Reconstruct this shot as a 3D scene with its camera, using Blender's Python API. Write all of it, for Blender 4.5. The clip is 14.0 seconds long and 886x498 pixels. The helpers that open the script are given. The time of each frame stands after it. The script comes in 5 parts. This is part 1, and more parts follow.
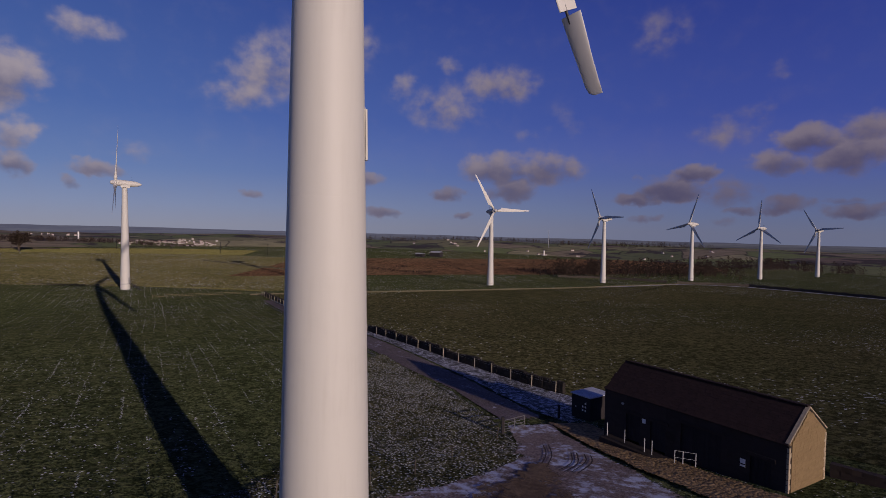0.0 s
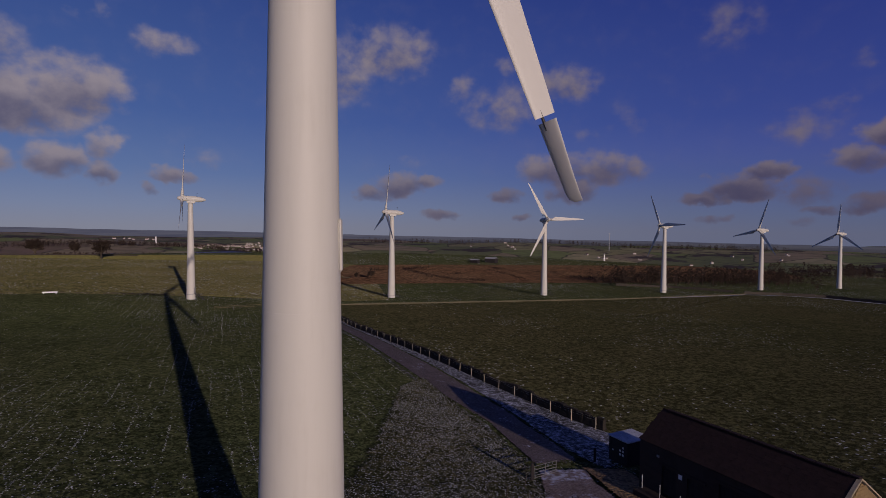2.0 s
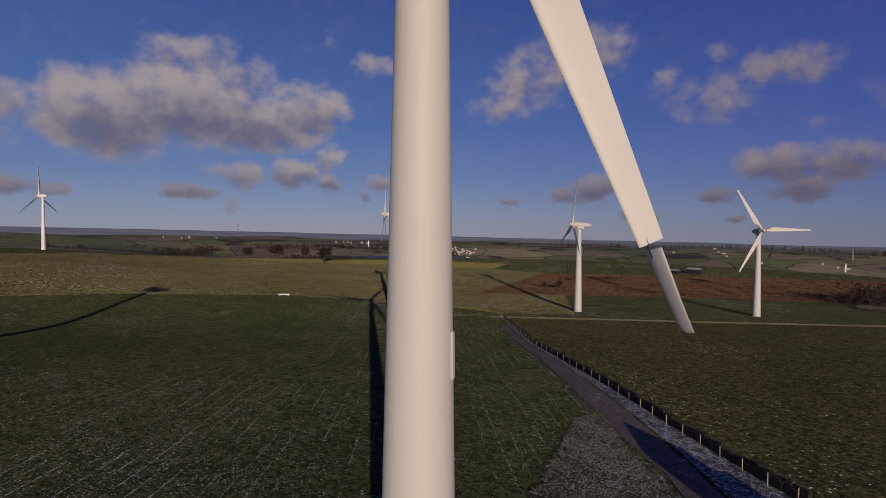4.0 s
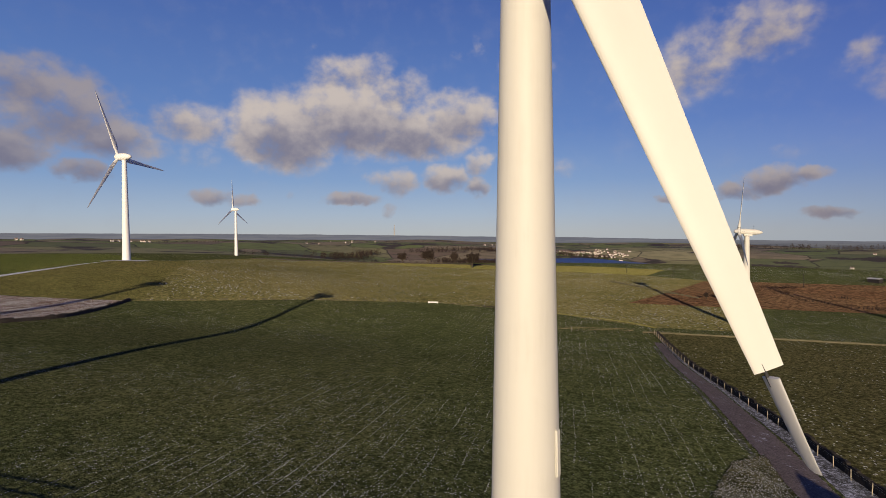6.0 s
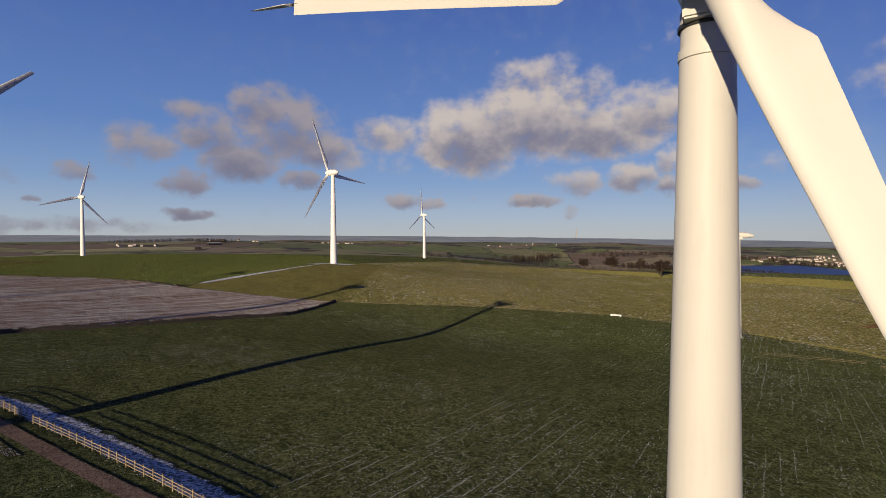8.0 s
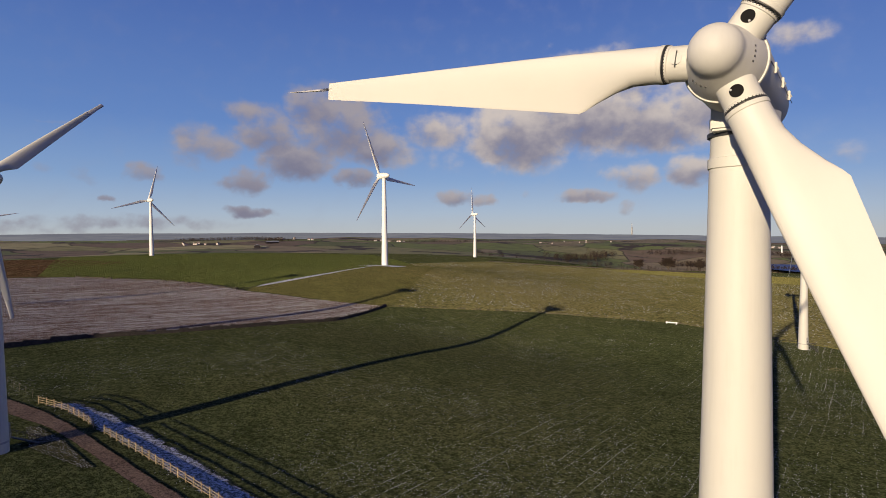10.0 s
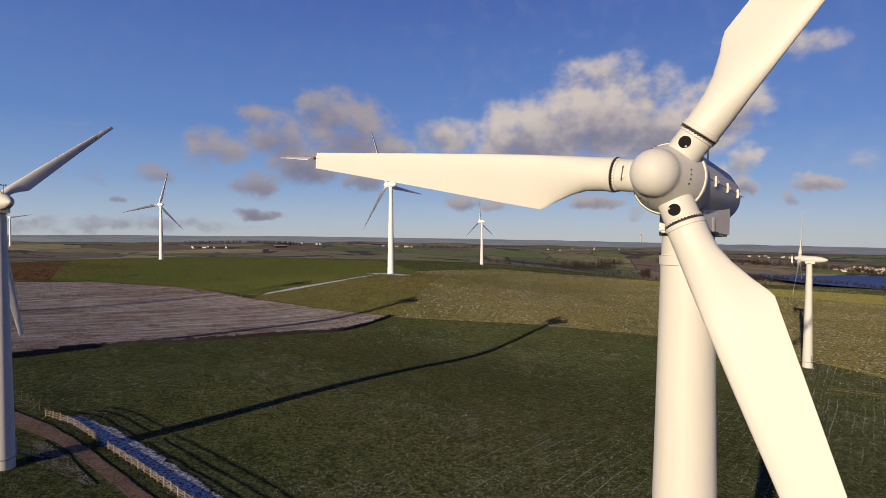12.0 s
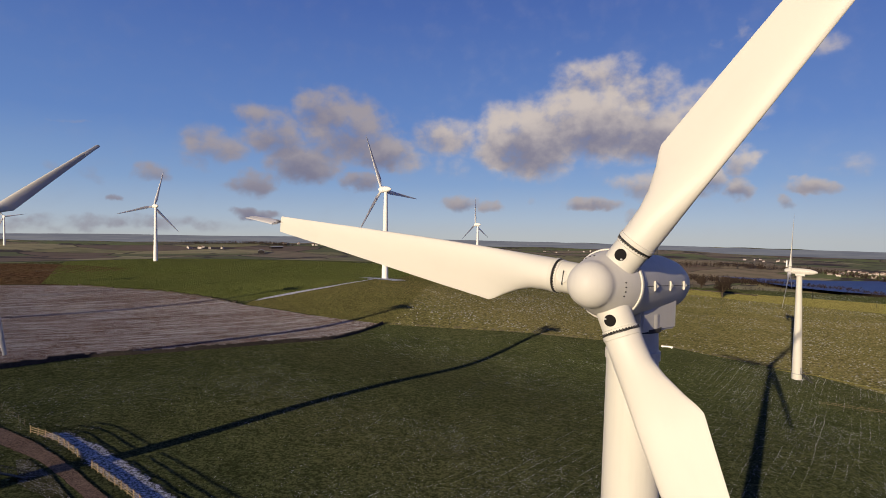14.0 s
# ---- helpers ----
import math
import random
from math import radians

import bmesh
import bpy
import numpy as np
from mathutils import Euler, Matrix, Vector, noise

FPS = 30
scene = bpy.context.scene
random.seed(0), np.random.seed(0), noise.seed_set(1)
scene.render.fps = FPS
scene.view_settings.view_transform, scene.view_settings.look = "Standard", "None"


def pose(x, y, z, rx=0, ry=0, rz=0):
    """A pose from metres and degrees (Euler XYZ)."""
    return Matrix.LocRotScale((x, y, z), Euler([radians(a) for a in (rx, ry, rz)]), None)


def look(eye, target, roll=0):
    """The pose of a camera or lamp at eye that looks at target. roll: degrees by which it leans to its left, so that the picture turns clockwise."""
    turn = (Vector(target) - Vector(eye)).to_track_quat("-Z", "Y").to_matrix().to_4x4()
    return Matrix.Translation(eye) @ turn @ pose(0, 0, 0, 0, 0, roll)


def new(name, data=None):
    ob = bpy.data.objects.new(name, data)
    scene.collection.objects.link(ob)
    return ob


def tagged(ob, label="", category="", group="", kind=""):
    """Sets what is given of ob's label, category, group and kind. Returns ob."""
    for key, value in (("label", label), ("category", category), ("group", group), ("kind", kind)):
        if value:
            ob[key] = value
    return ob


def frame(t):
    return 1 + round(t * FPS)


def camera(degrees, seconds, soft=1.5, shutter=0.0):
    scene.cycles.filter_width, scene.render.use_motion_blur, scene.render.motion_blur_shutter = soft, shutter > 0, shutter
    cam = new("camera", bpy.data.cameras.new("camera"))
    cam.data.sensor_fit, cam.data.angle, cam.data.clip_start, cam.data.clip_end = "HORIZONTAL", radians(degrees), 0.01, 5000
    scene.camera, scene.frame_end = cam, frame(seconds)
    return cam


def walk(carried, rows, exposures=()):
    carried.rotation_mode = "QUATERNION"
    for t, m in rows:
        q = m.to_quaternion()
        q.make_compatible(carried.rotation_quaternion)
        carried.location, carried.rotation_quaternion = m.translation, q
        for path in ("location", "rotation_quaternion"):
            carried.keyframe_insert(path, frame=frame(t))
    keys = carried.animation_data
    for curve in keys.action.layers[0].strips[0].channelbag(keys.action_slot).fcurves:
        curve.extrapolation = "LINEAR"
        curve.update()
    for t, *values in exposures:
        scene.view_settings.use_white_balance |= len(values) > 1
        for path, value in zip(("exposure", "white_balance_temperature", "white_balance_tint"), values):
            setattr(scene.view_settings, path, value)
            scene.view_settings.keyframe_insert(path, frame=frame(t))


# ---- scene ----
cam = camera(78.4, 14.0, soft=0.5)
PATH = [
    (0, (2.179, -16.749, 13.471), (2.343, -14.757, 13.395), 0.9),
    (0.5, (2.727, -16.578, 14.326), (2.852, -14.583, 14.249), 0.9),
    (1, (3.354, -16.451, 15.133), (3.429, -14.454, 15.059), 0.8),
    (1.5, (3.966, -16.382, 15.988), (3.98, -14.383, 15.914), 0.7),
    (2, (4.666, -16.34, 16.766), (4.617, -14.342, 16.695), 0.6),
    (2.5, (5.31, -16.4, 17.581), (5.169, -14.406, 17.512), 0.4),
    (3, (5.992, -16.419, 18.45), (5.651, -14.45, 18.38), 0.1),
    (3.2, (6.334, -16.576, 18.747), (5.894, -14.626, 18.677), 0.2),
    (5.3, (8.336, -16.211, 22.492), (7.304, -14.499, 22.432), -0.0),
    (5.5, (8.527, -16.205, 22.631), (7.448, -14.522, 22.57), -0.2),
    (6, (8.808, -16.229, 23.499), (7.601, -14.635, 23.439), -0.3),
    (6.5, (9.06, -16.13, 24.215), (7.707, -14.658, 24.158), -0.3),
    (7, (9.306, -16.189, 24.985), (7.831, -14.839, 24.93), -0.3),
    (7.5, (9.375, -16.264, 25.81), (7.808, -15.023, 25.757), -0.4),
    (8, (9.479, -16.281, 26.568), (7.821, -15.164, 26.518), -0.2),
    (8.2, (9.574, -16.23, 26.71), (7.894, -15.146, 26.66), -0.2),
    (10.3, (10.34, -15.558, 30.447), (8.578, -14.614, 30.391), -0.1),
    (10.5, (10.553, -15.602, 30.563), (8.788, -14.663, 30.517), 0.2),
    (11, (10.974, -15.477, 31.299), (9.204, -14.547, 31.254), 0.2),
    (11.5, (11.352, -15.251, 32.059), (9.581, -14.322, 32.016), 0.4),
    (12, (11.709, -14.975, 32.818), (9.939, -14.045, 32.773), 0.3),
    (12.5, (12.0, -14.668, 33.539), (10.23, -13.738, 33.494), 0.4),
    (13, (12.289, -14.413, 34.266), (10.521, -13.478, 34.22), 0.5),
    (13.5, (12.431, -14.008, 35.023), (10.665, -13.07, 34.977), 0.6),
    (14, (12.549, -13.681, 35.795), (10.785, -12.741, 35.752), 0.7),
]
walk(cam, [(t, look(eye, target, roll)) for t, eye, target, roll in PATH],
     exposures=[(0, -0.68, 6250, 28), (0.5, -0.84, 6250, 28), (1.2, -0.97, 6250, 28), (3.2, -0.98, 6250, 28), (5.3, 0.08, 7250, 11), (8, 0.12, 7250, 11), (11, 0.22, 7250, 11), (14, 0.18, 7250, 11)])

# ---- light ----
SUN_TRAVEL = Vector((-0.483, 0.852, -0.2015)).normalized()
sun = new("sun", bpy.data.lights.new("sun", "SUN"))
sun.data.energy, sun.data.angle, sun.data.color = 4.8, radians(0.55), (1.0, 0.86, 0.66)
sun.matrix_world = look((0, 0, 90), Vector((0, 0, 90)) + SUN_TRAVEL)

# clouds: azimuth from +y (degrees, + to the right), elevation, half width, half height, density
CLOUD_MAIN = [
    (-53.0, 10.2, 5.6, 3.4, 1.00), (-46.5, 11.6, 6.5, 3.4, 1.00), (-40.6, 10.2, 6.1, 2.5, 1.00), (-35.4, 11.9, 3.7, 2.5, 0.85), (-46.5, 16.2, 4.7, 1.5, 0.60),
    (-41.5, 14.9, 2.9, 1.9, 0.55), (-61.6, 10.4, 3.7, 1.9, 0.70), (-55.4, 7.8, 2.0, 1.0, 0.80)]
CLOUD_WEST = [
    (-74.6, 13.0, 2.7, 2.1, 0.75), (-71.9, 10.8, 3.9, 3.0, 0.80), (-68.4, 8.9, 3.2, 2.0, 0.90), (-76.4, 7.5, 3.5, 2.1, 0.95), (-79.0, 10.0, 2.8, 2.3, 0.80),
    (-81.4, 11.8, 1.5, 1.2, 0.55), (-70.6, 5.5, 2.2, 0.9, 0.75), (-65.8, 8.1, 2.2, 1.2, 0.50), (-85.4, 8.5, 2.9, 1.9, 0.60), (-81.2, 5.2, 2.0, 1.3, 0.70),
    (-81.0, 2.2, 1.9, 0.5, 0.80)]
CLOUD_SMALL_WEST = [
    (-60.0, 3.6, 2.2, 0.8, 0.80), (-57.1, 3.2, 1.3, 0.6, 0.60), (-61.4, 7.2, 2.0, 1.1, 0.35), (-46.9, 3.5, 2.6, 0.7, 0.80), (-42.1, 5.3, 2.5, 1.3, 0.70),
    (-36.9, 5.6, 2.4, 1.4, 0.85), (-33.5, 7.2, 1.6, 1.6, 0.70), (-33.6, 4.7, 1.6, 0.9, 0.85), (-42.7, 2.3, 0.8, 0.7, 0.50), (-53.1, 3.8, 0.8, 0.5, 0.40),
    (-50.0, 18.5, 0.9, 0.6, 0.35), (-33.8, 18.7, 0.8, 1.0, 0.35)]
CLOUD_FAR_WEST = [
    (-84.7, 8.3, 3.1, 1.6, 0.65), (-86.8, 9.5, 1.5, 0.7, 0.50), (-90.2, 5.8, 1.6, 0.8, 0.60), (-80.9, 2.1, 2.0, 0.6, 0.85), (-94.8, 5.1, 1.2, 0.7, 0.35),
    (-97.2, 5.5, 1.1, 0.6, 0.35), (-93.1, 3.2, 0.6, 0.3, 0.50), (-96.4, 9.6, 1.4, 0.2, 0.35), (-93.3, 0.9, 10.0, 0.6, 0.50), (-99.8, 1.3, 3.4, 0.4, 0.45)]
CLOUD_NORTH_LOW = [
    (-27.9, 4.8, 1.7, 0.7, 0.75), (-30.0, 3.3, 0.9, 0.6, 0.70), (-25.1, 6.7, 1.8, 1.0, 0.35), (-8.9, 3.7, 2.0, 0.8, 0.80), (-6.0, 4.5, 2.4, 1.1, 0.90),
    (-3.6, 5.0, 1.9, 0.7, 0.75), (-1.5, 1.6, 1.6, 0.5, 0.75), (-14.8, 3.3, 0.9, 0.5, 0.60), (-5.3, 6.9, 1.3, 0.9, 0.30)]
CLOUD_NORTH_HIGH = [
    (-28.5, 16.6, 2.5, 1.1, 0.50), (-34.8, 18.1, 0.9, 1.0, 0.30), (-12.7, 15.4, 4.2, 2.7, 0.60), (-15.4, 12.7, 2.7, 1.9, 0.55), (-7.2, 17.8, 4.2, 2.5, 0.62),
    (-11.3, 18.3, 2.4, 1.0, 0.35)]
CLOUD_EAST_HIGH = [
    (4.8, 12.6, 4.0, 2.3, 0.50), (10.4, 14.8, 3.7, 1.7, 0.60), (0.4, 14.3, 1.3, 1.2, 0.42), (5.3, 16.6, 1.4, 0.9, 0.42), (26.0, 18.5, 3.0, 2.2, 0.36),
    (31.7, 9.2, 2.5, 1.5, 0.42), (34.4, 10.8, 1.4, 1.3, 0.36), (36.0, 14.2, 1.4, 0.9, 0.33), (17.1, 11.0, 1.5, 1.8, 0.28), (13.1, 9.5, 1.6, 0.8, 0.28)]
CLOUD_EAST_LOW = [
    (10.2, 6.3, 3.9, 1.6, 0.85), (15.0, 6.2, 3.6, 1.6, 0.80), (11.8, 4.2, 2.5, 1.2, 0.80), (5.0, 3.5, 1.7, 0.7, 0.75), (6.8, 1.3, 1.0, 0.4, 0.70),
    (27.4, 4.3, 2.9, 1.2, 1.00), (29.3, 5.7, 1.6, 0.8, 0.95), (24.3, 3.2, 2.1, 0.6, 0.85), (32.5, 3.8, 2.0, 1.4, 0.50), (25.2, 1.2, 1.4, 0.4, 0.60)]
CLOUD_EAST_BANK = [
    (38.3, 8.3, 2.4, 1.2, 0.95), (36.3, 6.3, 2.6, 1.1, 0.85), (41.7, 7.1, 2.7, 1.9, 0.90), (42.3, 9.0, 1.9, 1.2, 0.70), (36.6, 2.6, 2.2, 0.8, 0.75),
    (33.7, 2.0, 1.4, 0.5, 0.70), (42.0, 2.0, 2.2, 0.7, 0.85), (40.9, 2.9, 1.3, 0.4, 0.60), (31.7, 0.9, 1.4, 0.4, 0.50)]
CLOUD_BEHIND = [(60.0, 9.0, 9.0, 3.0, 0.8), (85.0, 8.0, 9.0, 3.0, 0.8), (-118.0, 9.0, 8.0, 3.0, 0.8), (-140.0, 12.0, 8.0, 4.0, 0.7), (120.0, 10.0, 9.0, 4.0, 0.6)]
CLOUDS = CLOUD_MAIN + CLOUD_WEST + CLOUD_SMALL_WEST + CLOUD_FAR_WEST + CLOUD_NORTH_LOW + CLOUD_NORTH_HIGH + CLOUD_EAST_HIGH + CLOUD_EAST_LOW + CLOUD_EAST_BANK + CLOUD_BEHIND


class Nodes:
    """Short hand for a node tree."""

    def __init__(self, tree):
        self.tree = tree
        tree.nodes.clear()

    def add(self, kind, **inputs):
        props = {k[1:]: v for k, v in inputs.items() if k[0] == "_"}
        node = self.tree.nodes.new(kind)
        if "op" in props:
            node.operation = props["op"]
        if "blend" in props:
            node.data_type, node.blend_type = "RGBA", props["blend"]
        if "dims" in props:
            node.noise_dimensions = props["dims"]
        if "feature" in props:
            node.feature = props["feature"]
        if "clamp" in props:
            node.use_clamp = props["clamp"]
        for key, value in inputs.items():
            if key[0] == "_":
                continue
            sock = node.inputs[int(key[1:])] if key[0] == "i" and key[1:].isdigit() else node.inputs[key.replace("__", " ")]
            if hasattr(value, "is_output"):
                self.tree.links.new(value, sock)
            else:
                sock.default_value = value
        return node

    def math(self, op, a, b=0.0, c=0.0, clamp=False):
        return self.add("ShaderNodeMath", _op=op, _clamp=clamp, i0=a, i1=b, i2=c).outputs[0]

    def vec(self, op, a, b=(0, 0, 0)):
        return self.add("ShaderNodeVectorMath", _op=op, i0=a, i1=b)

    def mix(self, fac, a, b, blend="MIX"):
        return self.add("ShaderNodeMix", _blend=blend, i0=fac, i6=a, i7=b).outputs[2]

    def noise(self, vector, scale, detail=4.0, rough=0.55, distort=0.0):
        return self.add("ShaderNodeTexNoise", Vector=vector, Scale=scale, Detail=detail, Roughness=rough, Distortion=distort).outputs[0]

    def step(self, value, lo, hi, a=0.0, b=1.0):
        node = self.add("ShaderNodeMapRange", i0=value, i1=lo, i2=hi, i3=a, i4=b)
        node.interpolation_type = "SMOOTHSTEP"
        return node.outputs[0]

    def scaled(self, vector, s, turn=0.0):
        return self.add("ShaderNodeMapping", Vector=vector, Scale=s, Rotation=(0, 0, turn)).outputs[0]


def rgb(r, g, b):
    return (r, g, b, 1.0)


world = bpy.data.worlds.new("sky")
scene.world = world
world.use_nodes = True
n = Nodes(world.node_tree)
sky = n.add("ShaderNodeTexSky")
sky.sky_type, sky.sun_disc = "NISHITA", False
sky.sun_elevation, sky.sun_rotation = radians(11.65), math.atan2(-SUN_TRAVEL.x, -SUN_TRAVEL.y)
sky.air_density, sky.dust_density, sky.ozone_density, sky.altitude = 1.0, 0.4, 3.5, 300
way = n.add("ShaderNodeTexCoord").outputs["Generated"]
xyz = n.add("ShaderNodeSeparateXYZ", i0=way)
az = n.math("MULTIPLY", n.math("ARCTAN2", xyz.outputs[0], xyz.outputs[1]), 180 / math.pi)
el = n.math("MULTIPLY", n.math("ARCSINE", xyz.outputs[2]), 180 / math.pi)
flat = n.add("ShaderNodeCombineXYZ", i0=az, i1=n.math("MULTIPLY", el, 1.15), i2=0.0).outputs[0]


def drift(scale, detail, rough):
    """An offset in azimuth and elevation that tears the clouds' outlines."""
    tex = n.add("ShaderNodeTexNoise", Vector=flat, Scale=scale, Detail=detail, Roughness=rough)
    return n.add("ShaderNodeSeparateXYZ", i0=n.vec("SUBTRACT", tex.outputs[1], (0.5, 0.5, 0.5)).outputs[0]).outputs


slow, quick = drift(0.22, 3.0, 0.5), drift(0.7, 4.0, 0.5)
az_w = n.math("MULTIPLY_ADD", quick[0], 2.2, n.math("MULTIPLY_ADD", slow[0], 3.4, az))
el_w = n.math("MULTIPLY_ADD", quick[1], 1.2, n.math("MULTIPLY_ADD", slow[1], 1.4, el))
body, under = 0.0, 0.0
for a, e, w, h, d in CLOUDS:
    dx = n.math("MULTIPLY_ADD", az_w, 0.70 / w, -0.70 * a / w)
    dy = n.math("MULTIPLY_ADD", el_w, 0.70 / h, -0.70 * e / h)
    fall = n.math("MULTIPLY", n.math("SUBTRACT", 1.0, n.math("MULTIPLY_ADD", dx, dx, n.math("MULTIPLY", dy, dy)), clamp=True), d)
    body = n.add("ShaderNodeMath", _op="SMOOTH_MAX", i0=body, i1=fall, i2=0.12).outputs[0]
    under = n.math("MAXIMUM", under, n.math("MULTIPLY", fall, n.math("MULTIPLY_ADD", dy, -0.75, 0.45, clamp=True)))
fluff = n.noise(flat, 0.45, 5.0, 0.5)
fine = n.noise(flat, 0.45, 5.0, 0.55)
dense = n.math("ADD", body, n.math("MULTIPLY_ADD", fluff, 1.6, -0.88))
mask = n.math("MULTIPLY", n.step(dense, -0.10, 0.80), n.step(body, 0.0, 0.5))
lit = n.step(n.math("ADD", n.math("SUBTRACT", 1.0, n.math("MULTIPLY", under, 1.9)), n.math("MULTIPLY_ADD", fine, 1.1, -0.50)), -0.35, 0.95)
lit = n.math("MULTIPLY", n.math("MULTIPLY_ADD", lit, 0.88, 0.12), n.step(az, -70.0, -58.0, 0.42, 1.0))       # shade painted into the clouds to the west
lit = n.math("MULTIPLY", lit, n.step(el, 3.0, 8.0, 0.5, 1.0))       # the low ones show their shaded sides
SKY_GAIN = 0.075
ramp = n.add("ShaderNodeValToRGB", Fac=n.math("DIVIDE", el, 90.0))
for i, (at, col) in enumerate([(0.0, (5.4, 6.4, 7.4)), (0.022, (4.3, 5.9, 8.2)), (0.06, (2.5, 4.4, 8.0)), (0.12, (1.35, 2.95, 7.2)), (0.25, (0.72, 1.70, 5.6)), (0.42, (0.34, 0.72, 2.5)), (1.0, (0.20, 0.42, 1.5))]):
    stop = ramp.color_ramp.elements[i] if i < 2 else ramp.color_ramp.elements.new(at)
    stop.position, stop.color = at, rgb(*(c / 10 for c in col))
clear = n.mix(1.0, ramp.outputs[0], rgb(10, 10, 10), "MULTIPLY")
shade = n.step(az, -38.0, 42.0)       # the sky deepens to violet away from the haze in the west
blue = n.mix(0.84, n.mix(1.0, sky.outputs[0], rgb(0.95, 0.84, 1.15), "MULTIPLY"), clear)
deep = n.mix(n.step(el, 1.0, 9.0), rgb(0.56, 0.58, 0.70), rgb(0.72, 0.59, 0.88))
blue = n.mix(1.0, blue, n.mix(shade, rgb(1, 1, 1), deep), "MULTIPLY")
cloud = n.mix(lit, n.mix(shade, rgb(1.7, 1.75, 2.9), rgb(1.2, 1.1, 2.0)), n.mix(shade, rgb(7.2, 6.6, 6.3), rgb(4.0, 3.5, 3.7)))
sky_col = n.mix(n.math("MULTIPLY", mask, 0.9), blue, cloud)
back = n.add("ShaderNodeBackground", Color=sky_col, Strength=SKY_GAIN)
n.tree.links.new(back.outputs[0], n.add("ShaderNodeOutputWorld").inputs[0])


# ---- materials ----
def material(name):
    m = bpy.data.materials.new(name)
    m.use_nodes = True
    return m, Nodes(m.node_tree)


def finish(n, color, rough, bump=None, height=0.02, metal=0.0, spec=0.5, alpha=None):
    kw = {}
    if bump is not None:
        kw["Normal"] = n.add("ShaderNodeBump", Height=bump, Distance=height, Strength=1.0).outputs[0]
    bs = n.add("ShaderNodeBsdfPrincipled", Base__Color=color, Roughness=rough, Metallic=metal, **kw)
    bs.inputs["Specular IOR Level"].default_value = spec
    if alpha is not None:
        n.tree.links.new(alpha, bs.inputs["Alpha"])
    n.tree.links.new(bs.outputs[0], n.add("ShaderNodeOutputMaterial").inputs[0])


def pos(n):
    return n.add("ShaderNodeNewGeometry").outputs["Position"]


def obj(n):
    return n.add("ShaderNodeTexCoord").outputs["Object"]


def painted(name, base, dirt, rough=0.55, amount=0.35, streak=(6, 6, 0.5)):
    """Gloss paint with faint grime that runs down it."""
    m, n = material(name)
    p = obj(n)
    big = n.noise(p, 0.6, 4)
    run = n.noise(n.scaled(p, streak), 1.0, 5, 0.6)
    grime = n.math("MULTIPLY", n.step(n.math("ADD", n.math("MULTIPLY", big, 0.5), n.math("MULTIPLY", run, 0.5)), 0.45, 0.75), amount)
    fine = n.noise(p, 40.0, 3)
    col = n.mix(grime, rgb(*base), rgb(*dirt))
    finish(n, col, n.math("MULTIPLY_ADD", grime, 0.25, rough), fine, 0.0015, spec=0.35)
    return m


WHITE = painted("white_paint", (0.585, 0.572, 0.520), (0.47, 0.45, 0.40))
BLADE = painted("blade_gelcoat", (0.615, 0.60, 0.55), (0.53, 0.51, 0.465), 0.5, 0.25, (1.5, 1.5, 0.35))
HUBPAINT = painted("hub_paint", (0.55, 0.54, 0.51), (0.44, 0.42, 0.39), 0.55, 0.3)
GREY = painted("grey_paint", (0.36, 0.36, 0.36), (0.22, 0.21, 0.2), 0.45)
TIPGREY = painted("tip_gelcoat", (0.62, 0.61, 0.59), (0.42, 0.41, 0.39), 0.4)
HOLLOW = painted("hole_shade", (0.004, 0.004, 0.004), (0.006, 0.006, 0.006), 0.9)
DARK = painted("dark_steel", (0.03, 0.03, 0.032), (0.07, 0.06, 0.05), 0.5)
STEEL = painted("galvanised_steel", (0.42, 0.43, 0.44), (0.25, 0.24, 0.22), 0.45)
FARWHITE = painted("far_white_paint", (0.78, 0.77, 0.74), (0.60, 0.58, 0.54), 0.45, 0.2)


def ragged_edge(n, p, fade):
    """How much of a laid sheet shows: it breaks up towards its edges; fade: how far, as a share of the sheet."""
    uv = n.add("ShaderNodeSeparateXYZ", i0=n.add("ShaderNodeAttribute").outputs["Vector"])
    uv.inputs[0].links[0].from_node.attribute_name = "sheet"
    edge = n.math("MINIMUM", n.math("MULTIPLY", n.math("MINIMUM", uv.outputs[0], n.math("SUBTRACT", 1.0, uv.outputs[0])), 4.0), n.math("MINIMUM", uv.outputs[1], n.math("SUBTRACT", 1.0, uv.outputs[1])))
    ragged = n.math("ADD", n.math("MULTIPLY", edge, 1 / fade), n.math("MULTIPLY_ADD", n.math("ADD", n.math("MULTIPLY", n.noise(p, 0.5, 4, 0.7), 0.6), n.math("MULTIPLY", n.noise(p, 3.5, 3, 0.7), 0.4)), 2.4, -1.5))
    return n.step(ragged, 0.25, 0.45)


